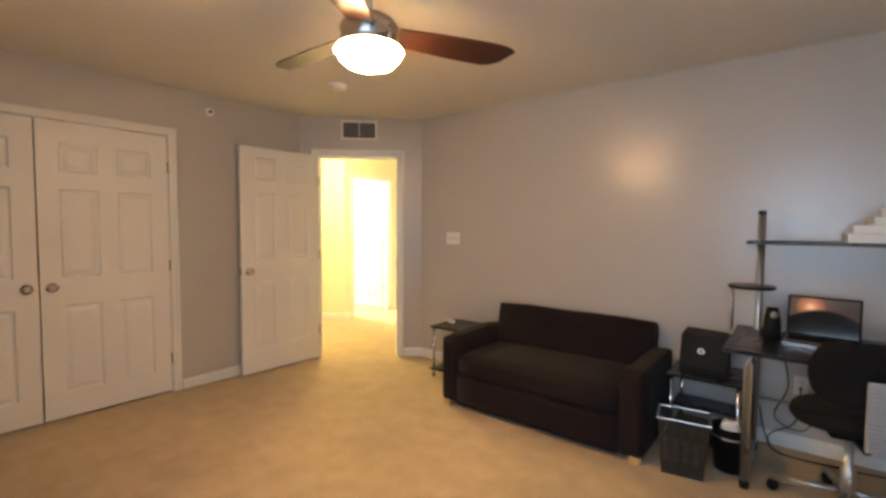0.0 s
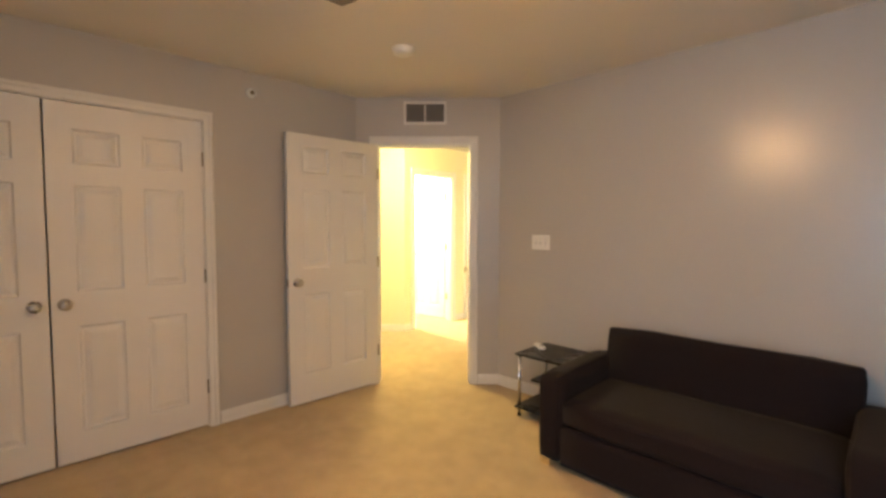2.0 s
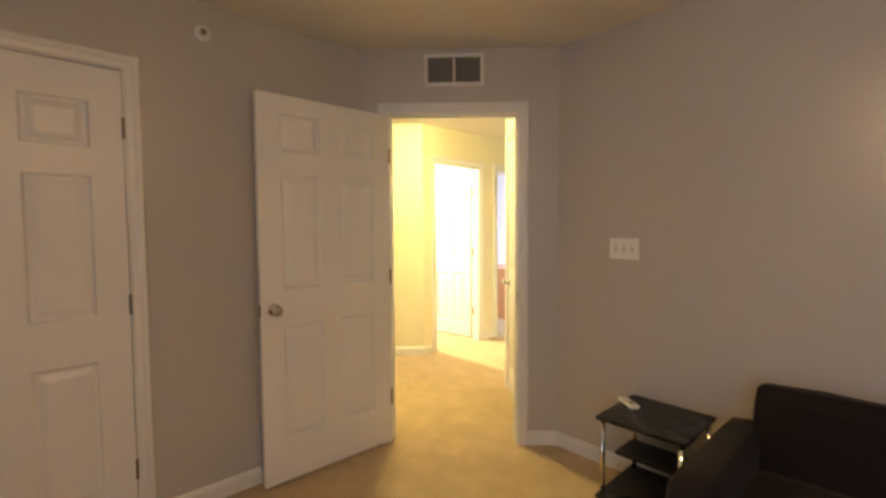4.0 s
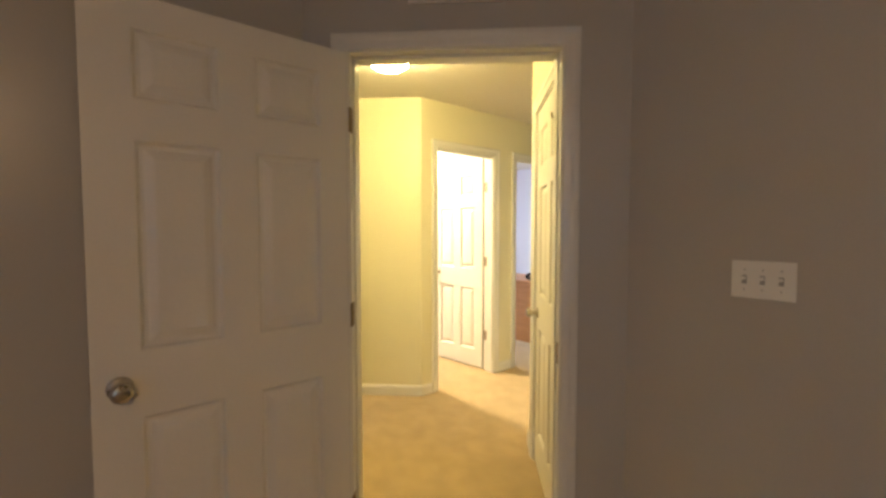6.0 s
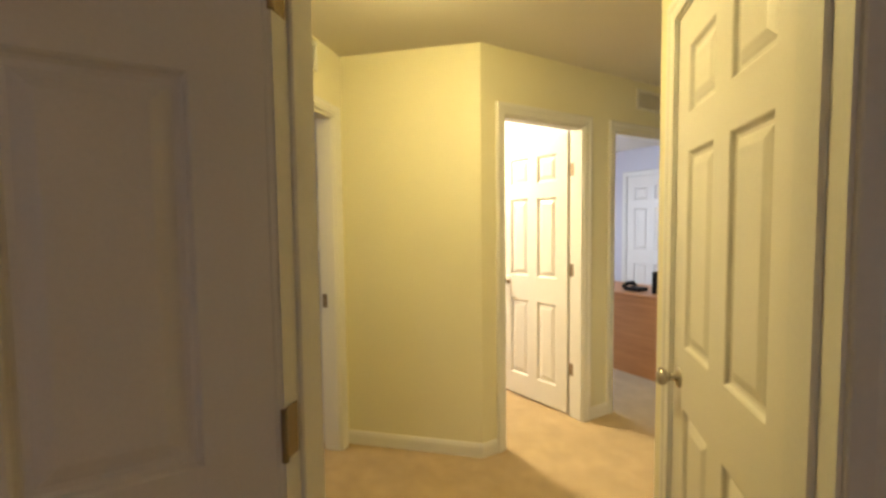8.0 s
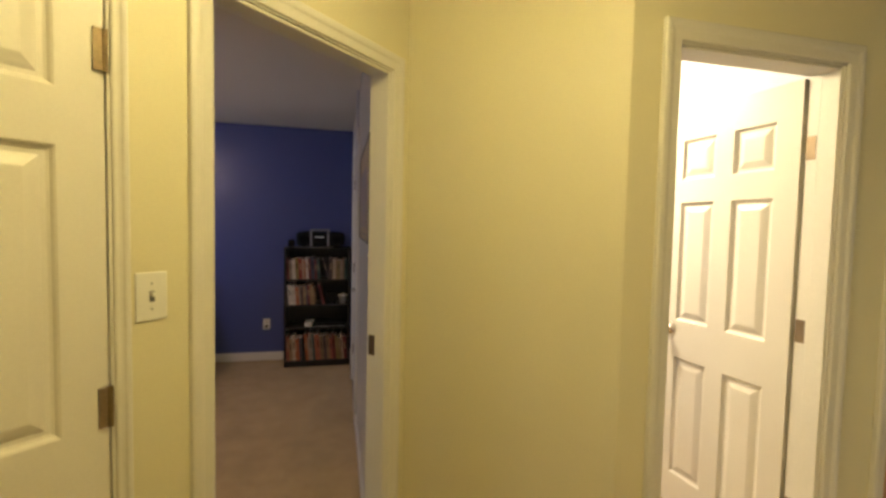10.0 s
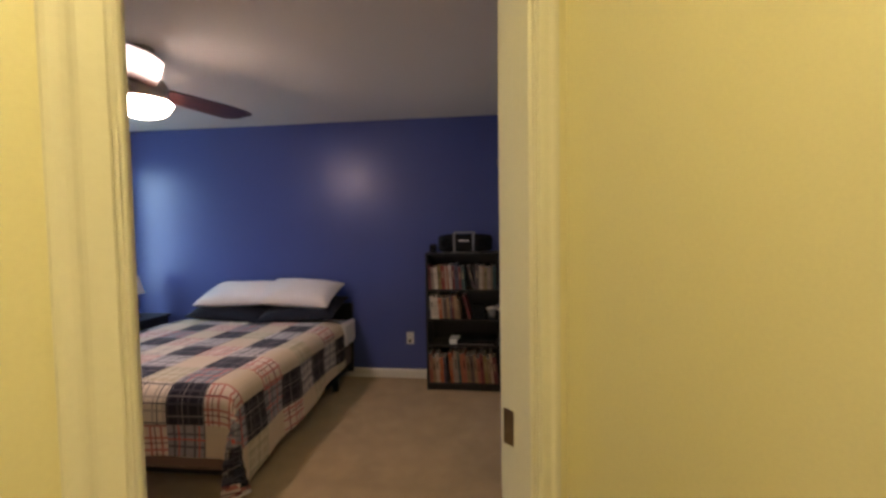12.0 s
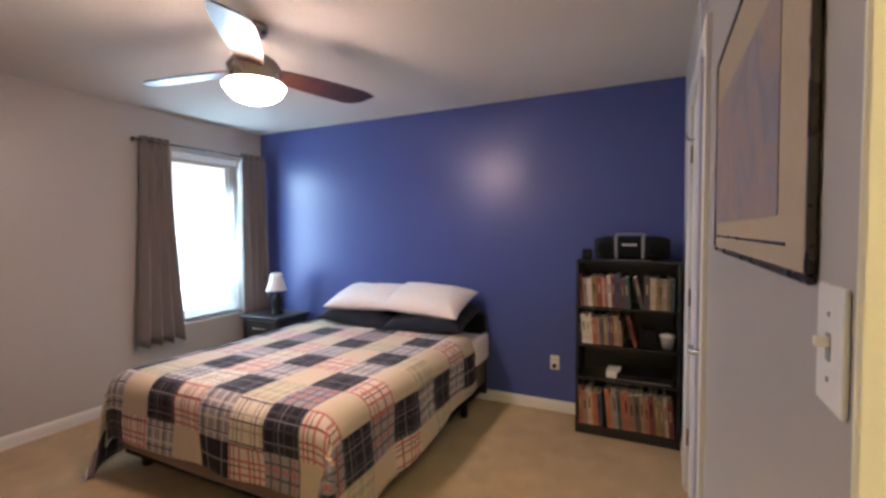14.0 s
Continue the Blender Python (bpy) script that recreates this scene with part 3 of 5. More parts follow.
WX, NY, EX, SY = -3.53, 3.522, 1.25, -0.85      # study
W_GREY = "grey painted plasterboard wall"
W_CREAM = "cream yellow painted plasterboard wall"
DA, DB = (NY - 4.38 / R2, NY), (WX, WX + 4.38 / R2)
wall("wall_study_south", (WX, SY), (EX, SY), M_GREY, M_GREY, [(3.38, 4.58, 0.75, 2.1)], label=W_GREY)
wall("wall_study_east", (EX, SY), (EX, NY), M_GREY, M_GREY, label=W_GREY)
wall("wall_study_north", (EX, NY), DA, M_GREY, M_GREY, e1=0, label=W_GREY)
S0 = (DA[0] + DA[1]) * R2                       # s at the north-east end of the slanted wall
D0, D1 = S0 - 0.352, S0 + 0.434
wall("wall_study_door", DA, DB, M_GREY, M_CREAM, [(D0 - 0.018, D1 + 0.018, 0, 2.068)], e0=0.06, e1=0.06, label=W_GREY)
CL0, CL1 = -0.10, 1.472                         # closet opening along y
wall("wall_study_west", DB, (WX, SY), M_GREY, M_GREY, [(DB[1] - CL1 - 0.018, DB[1] - CL0 + 0.018, 0, 2.068)], e0=0, label=W_GREY)
for nm, a, b in (("wall_closet_back", (-4.3, 1.75), (-4.3, -0.4)), ("wall_closet_side", (-4.35, -0.35), (-3.6, -0.35)), ("wall_closet_end", (-3.62, 1.7), (-4.35, 1.7))):
    wall(nm, a, b, M_GREY, M_GREY, e0=0, e1=0, th=0.05, label=W_GREY)

HN, HS, AN, NS, NE = 4.50, -1.26, 6.315, 0.40, 5.56
wall("wall_hall_south_east", P(HS, HN), P(-0.66, HN), M_CREAM, M_GREY, e1=0, label=W_CREAM)
HD0, HD1 = 4.575, 5.335
wall("wall_hall_north_east", P(NS, HN), P(NS, NE), M_CREAM, M_CREAM, [(HD0 - HN - 0.018, HD1 - HN + 0.018, 0, 2.068)], e1=0, label=W_CREAM)
HC = P(NS, NE)
BX = -4.74
wall("wall_corridor_east", HC, (HC[0], 7.2), M_CREAM, M_CREAM, e0=0, label=W_CREAM)
wall("wall_corridor_north", (HC[0], 7.2), (BX, 7.2), M_CREAM, M_CREAM, label=W_CREAM)
AY = AN / R2 + BX
BA0, BA1, OF0, OF1 = 4.37, 5.06, 5.385, 6.145
wall("wall_bath_office", (BX, 7.2), (BX, AY), M_CREAM, M_LILAC,
     [(7.2 - BA1 - 0.018, 7.2 - BA0 + 0.018, 0, 2.068), (7.2 - OF1 - 0.018, 7.2 - OF0 + 0.018, 0, 2.068)], e1=0, label=W_CREAM)
wall("wall_hall_north_west", (BX, AY), P(HS, AN), M_CREAM, M_LILAC, e0=0, label=W_CREAM)
BD0, BD1, LC0, LC1 = AN - 6.203, AN - 5.472, AN - 5.235, AN - 4.66
wall("wall_hall_south_west", P(HS, AN), P(HS, HN), M_CREAM, M_GREY,
     [(BD0 - 0.018, BD1 + 0.018, 0, 2.068), (LC0 - 0.018, LC1 + 0.018, 0, 2.068)], th=0.105, label=W_CREAM)

RW, RS, RN, RE = -8.40, -0.55, 3.437, -4.70
WI0, WI1, WZ0, WZ1 = -8.13, -7.43, 0.60, 2.12
wall("wall_bedroom_south", (RW, RS), (RE, RS), M_GREY, M_GREY, [(WI0 - RW, WI1 - RW, WZ0, WZ1)], th=0.16, label=W_GREY)
wall("wall_bedroom_east", (RE, RS), (RE, -1.365 / R2 - RE), M_GREY, M_GREY, e1=-0.03, label=W_GREY)
NX = -1.365 / R2 - RN
CD0, CD1 = -7.62, -6.74                         # closet door along x
wall("wall_bedroom_north", (NX, RN), (RW, RN), M_GREY, M_LILAC, [(NX - CD1 - 0.018, NX - CD0 + 0.018, 0, 2.068)], e0=0.02, label=W_GREY)
wall("wall_bedroom_west", (RW, RN), (RW, RS), M_BLUE, M_GREY, label="navy blue satin painted accent wall")
# bathroom and office close off what shows through their doors
wall("wall_bath_west", (-6.9, 5.28), (-6.9, 3.5), M_LILAC, M_LILAC, label="white painted bathroom wall")
wall("wall_bath_north", (BX - 0.12, 5.155), (-6.95, 5.155), M_LILAC, M_LILAC, e0=0, th=0.1, label="white painted bathroom wall")
wall("wall_office_south", (-8.0, 5.345), (BX - 0.12, 5.345), M_LILAC, M_LILAC, e1=0, th=0.08, label="pale lilac painted office wall")
wall("wall_office_north", (BX, 8.4), (-8.0, 8.4), M_LILAC, M_LILAC, [(1.30, 2.10, 0, 2.06)], label="pale lilac painted office wall")
wall("wall_office_west", (-8.0, 8.4), (-8.0, 5.3), M_LILAC, M_LILAC, [(1.95, 2.85, 0.75, 2.1)], label="pale lilac painted office wall")
wall("wall_office_east", (BX - 0.12, 7.1), (BX - 0.12, 8.5), M_LILAC, M_LILAC, label="pale lilac painted office wall")
wall("wall_outer_closet", (-7.85, 3.60), (-6.6, 3.60), M_GREY, M_GREY, th=0.03, label="closet back wall")

m = wall_pose((EX, NY), DA)
baseboard(m, [(0, EX - DA[0] - 0.005)])
m = wall_pose(DA, DB)
baseboard(m, [(0.004, D0 - 0.072), (D1 + 0.072, math.hypot(DA[0] - DB[0], DA[1] - DB[1]))])
baseboard(wall_pose(DB, (WX, SY)), [(0, DB[1] - CL1 - 0.072), (DB[1] - CL0 + 0.072, DB[1] - SY)])
baseboard(wall_pose((WX, SY), (EX, SY)), [(0, EX - WX)])
baseboard(wall_pose((BX, AY), P(HS, AN)), [(-0.006, math.hypot(BX - P(HS, AN)[0], AY - P(HS, AN)[1]))])
baseboard(wall_pose((BX, 7.2), (BX, AY)), [(0, 7.2 - OF1 - 0.072), (7.2 - OF0 + 0.072, 7.2 - BA1 - 0.072), (7.2 - BA0 + 0.072, 7.2 - AY + 0.006)])
baseboard(wall_pose(P(HS, AN), P(HS, HN)), [(BD1 + 0.072, LC0 - 0.04)])
baseboard(wall_pose(P(NS, HN), P(NS, NE)), [(HD1 - HN + 0.072, NE - HN)])
baseboard(wall_pose(HC, (HC[0], 7.2)), [(0, 2.9)])
baseboard(wall_pose((RW, RN), (RW, RS)), [(0, RN - RS)])
baseboard(wall_pose((RW, RS), (RE, RS)), [(0, RE - RW)])
baseboard(wall_pose((NX, RN), (RW, RN)), [(0.08, NX - CD1 - 0.072), (NX - CD0 + 0.072, NX - RW)])
baseboard(wall_pose((BX, 8.4), (-8.0, 8.4)), [(0, 1.22), (2.18, 3.2)])

# ---------------------------------------------------------------- doors
DG = "six-panel interior doors"
mw = wall_pose(DA, DB)
f = door_frame("door_frame_1", mw, D0, D1, cw=0.06)
stops(f, D0, D1, -0.115, -0.042)
bm = boxed(D0 - 0.0005, D0 + 0.0012, -0.036, -0.006, 0.88, 0.96)
part("strike_plate", bm, M_BRASS, f, "worn bronze strike plate")
# the study door swings back along the closet wall
hx = mw @ Vector((D1 - 0.002, 0.008, 0))
t = thing("door_1", pose(hx.x - 0.006, hx.y, 0, 0, 0, -91.1), "open white six-panel door with satin nickel knob", "door", DG, G)
panel_leaf(t, 0.79, dz=0.052)
knob(t, 0.725, 0.943, 0.0, 1)
knob(t, 0.725, 0.943, -0.035, -1)
part("latch_plate", boxed(0.7895, 0.7912, -0.030, -0.006, 0.91, 0.97), M_BRASS, t)
for z in (0.30, 1.06, 1.80):
    hinge(t, -0.002, 0.004, z)
for z in (0.30, 1.06, 1.80):
    part("hinge_plate", boxed(D1 - 0.0012, D1 + 0.0005, -0.036, -0.002, z - 0.045, z + 0.045), M_BRASS, f, "bronze hinge plate let into the jamb")

mw = wall_pose(DB, (WX, SY))
f = door_frame("door_frame_2", mw, DB[1] - CL1, DB[1] - CL0, sides=(1,), cw=0.055, label="white painted closet door frame")
part("head_stop", boxed(DB[1] - CL1, DB[1] - CL0, -0.065, -0.045, 2.03, 2.05), M_TRIM, f)
for nm, hy, rz, kx in (("door_2", CL1 - 0.003, -90, 0.715), ("door_3", CL0 + 0.003, 90, 0.715)):
    w = (CL1 - CL0) / 2 - 0.008
    if rz == -90:
        t = thing(nm, pose(WX - 0.006, hy, 0, 0, 0, rz), "closed white six-panel closet door with nickel knob", "door", "double closet doors", G)
        panel_leaf(t, w)
        knob(t, w - 0.058, 0.925, 0, 1)
        for z in (0.28, 1.03, 1.80):
            hinge(t, -0.001, 0.006, z)
    else:
        t = thing(nm, pose(WX - 0.041, hy, 0, 0, 0, rz), "closed white six-panel closet door with nickel knob", "door", "double closet doors", G)
        panel_leaf(t, w)
        knob(t, w - 0.058, 0.925, -0.035, -1)
    part("ball_catch", boxed(w - 0.16, w - 0.08, -0.03, -0.005, 2.043, 2.049), M_GAP, t)

# linen closet beside the study door, closed
mw = wall_pose(P(NS, HN), P(NS, NE))
f = door_frame("door_frame_3", mw, HD0 - HN, HD1 - HN, sides=(1,), label="cream lit white closet door frame in the hall")
t = thing("door_4", mw @ pose(HD0 - HN + 0.003, -0.004, 0), "closed white six-panel hall closet door with nickel knob", "door", DG, G)
panel_leaf(t, HD1 - HD0 - 0.006, dz=0.028)
knob(t, HD1 - HD0 - 0.070, 0.908, 0, 1)
for z in (0.30, 1.03, 1.80):
    hinge(t, -0.001, 0.006, z, plate=0.02)
bm = tube([(0.17, 0.0, 1.885), (0.17, 0.014, 1.885), (0.17, 0.024, 1.893), (0.17, 0.024, 1.908)], 0.005, 8)
box(bm, 0.152, 0.188, -0.001, 0.005, 1.868, 1.902, 0.001)
part("coat_hook", bm, M_BRASS, t, "small bronze coat hook")
# second hall closet
mw = wall_pose(P(HS, AN), P(HS, HN))
f = door_frame("door_frame_4", mw, LC0, LC1, sides=(1,), cw=0.03, label="white closet door frame in the hall")
t = thing("door_5", mw @ pose(LC0 + 0.003, -0.004, 0), "closed white six-panel linen closet door", "door", DG, G)
panel_leaf(t, LC1 - LC0 - 0.006)
knob(t, LC1 - LC0 - 0.065, 0.92, 0, 1)
for z in (0.30, 1.03, 1.80):
    hinge(t, -0.001, 0.006, z, plate=0.022)
# doorway to the bedroom
f = door_frame("door_frame_5", mw, BD0, BD1, cw=0.06, th=0.105)
stops(f, BD0, BD1, -0.062, -0.005)
part("strike_plate", boxed(BD0 - 0.0005, BD0 + 0.0012, -0.100, -0.068, 0.90, 0.985), M_BRASS, f, "worn bronze strike plate")
for z in (0.30, 1.03, 1.80):
    part("hinge_plate", boxed(BD1 - 0.0012, BD1 + 0.0005, -0.104, -0.070, z - 0.045, z + 0.045), M_BRASS, f, "bronze hinge plate let into the jamb")
hx = mw @ Vector((BD1, -0.113, 0))
t = thing("door_6", pose(hx.x, hx.y, 0, 0, 0, -78), "open white six-panel bedroom door against the wall", "door", DG, G)
panel_leaf(t, 0.725)
knob(t, 0.66, 0.94, 0.0, 1)
knob(t, 0.66, 0.94, -0.035, -1)
# bathroom
mw = wall_pose((BX, 7.2), (BX, AY))
f = door_frame("door_frame_6", mw, 7.2 - BA1, 7.2 - BA0)
stops(f, 7.2 - BA1, 7.2 - BA0, -0.075, -0.005)
t = thing("door_7", pose(BX - 0.135, BA1 - 0.010, 0, 0, 0, 185), "open white six-panel bathroom door", "door", DG, G)
panel_leaf(t, 0.655)
knob(t, 0.59, 0.94, 0.0, 1)
knob(t, 0.59, 0.94, -0.035, -1)
for z in (0.345, 1.064, 1.775):
    h = part("hinge", boxed(-0.0335, -0.0005, -0.0022, -0.0005, z - 0.045, z + 0.045), M_BRASS, t, "bronze butt hinge", m=pose(0, 0, 0, 0, 0, 90) @ pose(0, 0, 0))
    part("hinge_plate", boxed(7.2 - BA1 - 0.0005, 7.2 - BA1 + 0.0014, -0.121, -0.085, z - 0.045, z + 0.045), M_BRASS, f, "bronze hinge plate")
f = door_frame("door_frame_7", mw, 7.2 - OF1, 7.2 - OF0)
stops(f, 7.2 - OF1, 7.2 - OF0, -0.075, -0.005)
# office closet
mw = wall_pose((BX, 8.4), (-8.0, 8.4))
f = door_frame("door_frame_8", mw, 1.318, 2.082, sides=(1,))
t = thing("door_8", mw @ pose(1.32, -0.006, 0), "closed white six-panel office closet door with lever handle", "door", DG, G)
panel_leaf(t, 0.758)
lever(t, 0.07, 0.95, 0, 1, 1)
# bedroom closet
mw = wall_pose((NX, RN), (RW, RN))
f = door_frame("door_frame_9", mw, NX - CD1, NX - CD0, sides=(1,))
t = thing("door_9", mw @ pose(NX - CD0 - 0.003, -0.041, 0, 0, 0, 180), "closed white six-panel bedroom closet door with lever handle", "door", DG, G)
panel_leaf(t, CD1 - CD0 - 0.006)
lever(t, CD1 - CD0 - 0.065, 0.96, -0.035, -1, -1)
for z in (0.30, 1.05, 1.80):
    hinge(t, -0.001, -0.042, z, plate=0.02)
bm = tube([(0.10, -0.036, 1.86), (0.10, -0.06, 1.86), (0.10, -0.072, 1.875), (0.10, -0.072, 1.90)], 0.005, 8)
part("coat_hook", bm, M_NICKEL, t, "small nickel coat hook")


# ---------------------------------------------------------------- windows
def window(name, m, w, h, depth, blinds, label):
    """Double-hung window in an opening; local x 0..w, y 0 at the room face and minus outward, z 0..h."""
    t = thing(name, m, label, "window", "", G)
    f = 0.035
    y0, y1 = -depth, -depth + 0.05
    bm = bmesh.new()
    box(bm, 0, f, y0, y1, 0, h, 0.003)
    box(bm, w - f, w, y0, y1, 0, h, 0.003)
    box(bm, f, w - f, y0, y1, 0, f, 0.003)
    box(bm, f, w - f, y0, y1, h - f, h, 0.003)
    part("window_frame", bm, M_TRIM, t)
    for k, (z0, z1, yy) in enumerate(((f, h / 2 + 0.02, y1 - 0.022), (h / 2 - 0.02, h - f, y0 + 0.004))):
        bm = bmesh.new()
        r = 0.032
        box(bm, f, f + r, yy, yy + 0.018, z0, z1, 0.002)
        box(bm, w - f - r, w - f, yy, yy + 0.018, z0, z1, 0.002)
        box(bm, f + r, w - f - r, yy, yy + 0.018, z0, z0 + r, 0.002)
        box(bm, f + r, w - f - r, yy, yy + 0.018, z1 - r, z1, 0.002)
        sash = part("sash", bm, M_TRIM, t)
        pane = part("pane", boxed(f + r, w - f - r, yy + 0.007, yy + 0.011, z0 + r, z1 - r), M_GLASS, sash)
        pane.visible_shadow = False
    part("window_sill", boxed(-0.02, w + 0.02, -depth + 0.05, 0.022, -0.02, 0.0, 0.004, 2), M_TRIM, t)
    if blinds:
        b = thing("window_blind", m, "white horizontal slat blind, slats open", "blind")
        part("head_rail", boxed(0.012, w - 0.012, -0.075, -0.035, h - 0.04, h - 0.002, 0.003), M_BLIND, b)
        part("bottom_rail", boxed(0.015, w - 0.015, -0.07, -0.045, 0.012, 0.026, 0.003), M_BLIND, b)
        n = int((h - 0.08) / 0.021)
        mesh = None
        for i in range(n):
            mm = pose(0, -0.056, 0.038 + i * 0.021, -22, 0, 0)
            if mesh is None:
                ob = part("slat", boxed(0.016, w - 0.016, -0.012, 0.012, -0.0006, 0.0006), M_BLIND, b, m=mm)
                mesh = ob.data
            else:
                ob = new("slat", mesh)
                ob.matrix_basis = mm
                ob.parent = b
        for x in (0.12, w - 0.12):
            part("ladder_cord", tube([(x, -0.043, 0.02), (x, -0.043, h - 0.03)], 0.0012, 5), M_BLIND, b)
    return t


window("window_1", wall_pose((RW, RS), (RE, RS)) @ pose(WI0 - RW, 0, WZ0), WI1 - WI0, WZ1 - WZ0, 0.15, True, "white double-hung bedroom window with daylight behind blinds")
window("window_2", wall_pose((WX, SY), (EX, SY)) @ pose(3.38, 0, 0.75), 1.2, 1.35, 0.11, False, "white double-hung study window")
window("window_3", wall_pose((-8.0, 8.4), (-8.0, 5.3)) @ pose(1.95, 0, 0.75), 0.9, 1.35, 0.11, False, "white double-hung office window, unseen, placed to light the desk")
# bright overcast distance outside the bedroom window
m_, nt_, b_ = nodes_of("overcast_distance")
b_.inputs["Base Color"].default_value = (0.8, 0.85, 0.85, 1)
tc_ = nt_.nodes.new("ShaderNodeTexCoord")
nz_ = node(nt_, "ShaderNodeTexNoise", Scale=0.55, Detail=6.0, Roughness=0.65)
nt_.links.new(tc_.outputs["Object"], nz_.inputs["Vector"])
sp_ = nt_.nodes.new("ShaderNodeSeparateXYZ")
nt_.links.new(tc_.outputs["Object"], sp_.inputs[0])
ad_ = node(nt_, "ShaderNodeMath", op="MULTIPLY_ADD")
ad_.inputs[1].default_value = 1.6
nt_.links.new(nz_.outputs["Fac"], ad_.inputs[0])
nt_.links.new(sp_.outputs[2], ad_.inputs[2])
lv_ = node(nt_, "ShaderNodeMapRange", **{"From Min": -3.0, "From Max": 5.0})
nt_.links.new(ad_.outputs[0], lv_.inputs["Value"])
rp_ = nt_.nodes.new("ShaderNodeValToRGB")
el_ = rp_.color_ramp.elements
el_[0].position, el_[0].color = 0.0, (0.55, 0.58, 0.55, 1)
el_[1].position, el_[1].color = 1.0, (1, 1, 1, 1)
for p_, c_ in ((0.36, (0.62, 0.66, 0.62)), (0.45, (0.36, 0.43, 0.40)), (0.56, (0.40, 0.47, 0.45)), (0.63, (0.90, 0.95, 0.97))):
    el_.new(p_).color = rgba(c_)
nt_.links.new(lv_.outputs[0], rp_.inputs["Fac"])
nt_.links.new(rp_.outputs[0], b_.inputs["Emission Color"])
b_.inputs["Emission Strength"].default_value = 3.6
tagged(part("backdrop", boxed(-40, 25, -22.05, -22.0, -6, 30), m_), "bright hazy overcast distance", "backdrop", "", G)
tagged(part("ground", boxed(-300, 300, -300, 300, -3.2, -3.1), paint("lawn", (0.08, 0.10, 0.05), 0.95, 0, 0.2, 4, 0.3, 0.3, 0.02)), "green lawn below the windows", "ground", "", G)


# ---------------------------------------------------------------- ceiling fans and lamps
def fan(at, first, bowl, label, lift=0.0):
    t = thing("ceiling_fan", pose(at[0], at[1], 2.44 + lift), label, "ceiling fan", "ceiling fans")
    part("canopy", lathe(((0, 0), (0.068, 0), (0.066, -0.03), (0.045, -0.055), (0.016, -0.062), (0, -0.062)), 28), M_NICKEL, t, "", True, pose(0, 0, -lift))
    part("downrod", tube([(0, 0, -0.05), (0, 0, -0.16)], 0.013, 14), M_NICKEL, t, "", True)
    h = part("motor_housing", lathe(((0, -0.145), (0.03, -0.147), (0.06, -0.160), (0.105, -0.188), (0.128, -0.220), (0.122, -0.252), (0.122, -0.292), (0.105, -0.298), (0, -0.298)), 36), M_NICKEL, t, "brushed nickel motor housing", True)
    for k in range(3):
        a = radians(first + 60 + 120 * k)
        part("clip", boxed(-0.010, 0.010, -0.003, 0.004, -0.05, 0.02, 0.002), M_CHROME, h, m=pose(0.124 * math.cos(a), 0.124 * math.sin(a), -0.282, 0, 0, math.degrees(a) - 90))
    # nickel ring added to keep the bowl's light off the ceiling
    part("trim_ring", lathe(((0.10, -0.296), (0.136, -0.296), (0.141, -0.301), (0.138, -0.306), (0.10, -0.304)), 40), M_NICKEL, t, "", True)
    part("light_bowl", lathe(((0.105, -0.305), (0.140, -0.307), (0.146, -0.312), (0.148, -0.320), (0.142, -0.326), (0.128, -0.350), (0.102, -0.374), (0.063, -0.389), (0.02, -0.396), (0, -0.396)), 40), bowl, t, "lit frosted glass bowl", True)
    for k in range(3):
        bm = bmesh.new()
        nx = 14
        lo, hi = [], []
        for i in range(nx + 1):
            u = i / nx
            x = 0.12 + u * 0.54
            half = 0.060 + 0.025 * math.sin(min(1, u * 1.3) * math.pi / 2)
            y0, y1 = -half, half
            if u > 0.9:
                y1 = half - (u - 0.9) * 0.5
                y0 = -half + (u - 0.9) * 0.25
            xe0, xe1 = x, x + (0.035 * u)
            lo.append([bm.verts.new((xe1, y0, -0.004 - 0.010 * u)), bm.verts.new((xe0, y1, -0.004 - 0.010 * u))])
            hi.append([bm.verts.new((xe1, y0, 0.004 - 0.010 * u)), bm.verts.new((xe0, y1, 0.004 - 0.010 * u))])
        for i in range(nx):
            bm.faces.new((hi[i][0], hi[i + 1][0], hi[i + 1][1], hi[i][1]))
            bm.faces.new((lo[i][1], lo[i + 1][1], lo[i + 1][0], lo[i][0]))
            bm.faces.new((lo[i][0], lo[i + 1][0], hi[i + 1][0], hi[i][0]))
            bm.faces.new((hi[i][1], hi[i + 1][1], lo[i + 1][1], lo[i][1]))
        bm.faces.new((lo[-1][1], hi[-1][1], hi[-1][0], lo[-1][0]))
        bm.faces.new((lo[0][0], hi[0][0], hi[0][1], lo[0][1]))
        bmesh.ops.recalc_face_normals(bm, faces=bm.faces[:])
        part("blade", bm, M_BLADE, t, "dark walnut fan blade", m=pose(0, 0, -0.235, 0, 0, first + 120 * k) @ pose(0, 0, 0, -12, 0, 0))
    return t


fan((-1.115, 1.413), 61, M_FANBOWL, "brushed nickel ceiling fan with walnut blades and lit bowl", -0.01)
fan((-6.57, 1.455), 41.5, M_FANBOWL2, "brushed nickel ceiling fan with walnut blades and lit bowl", 0.015)


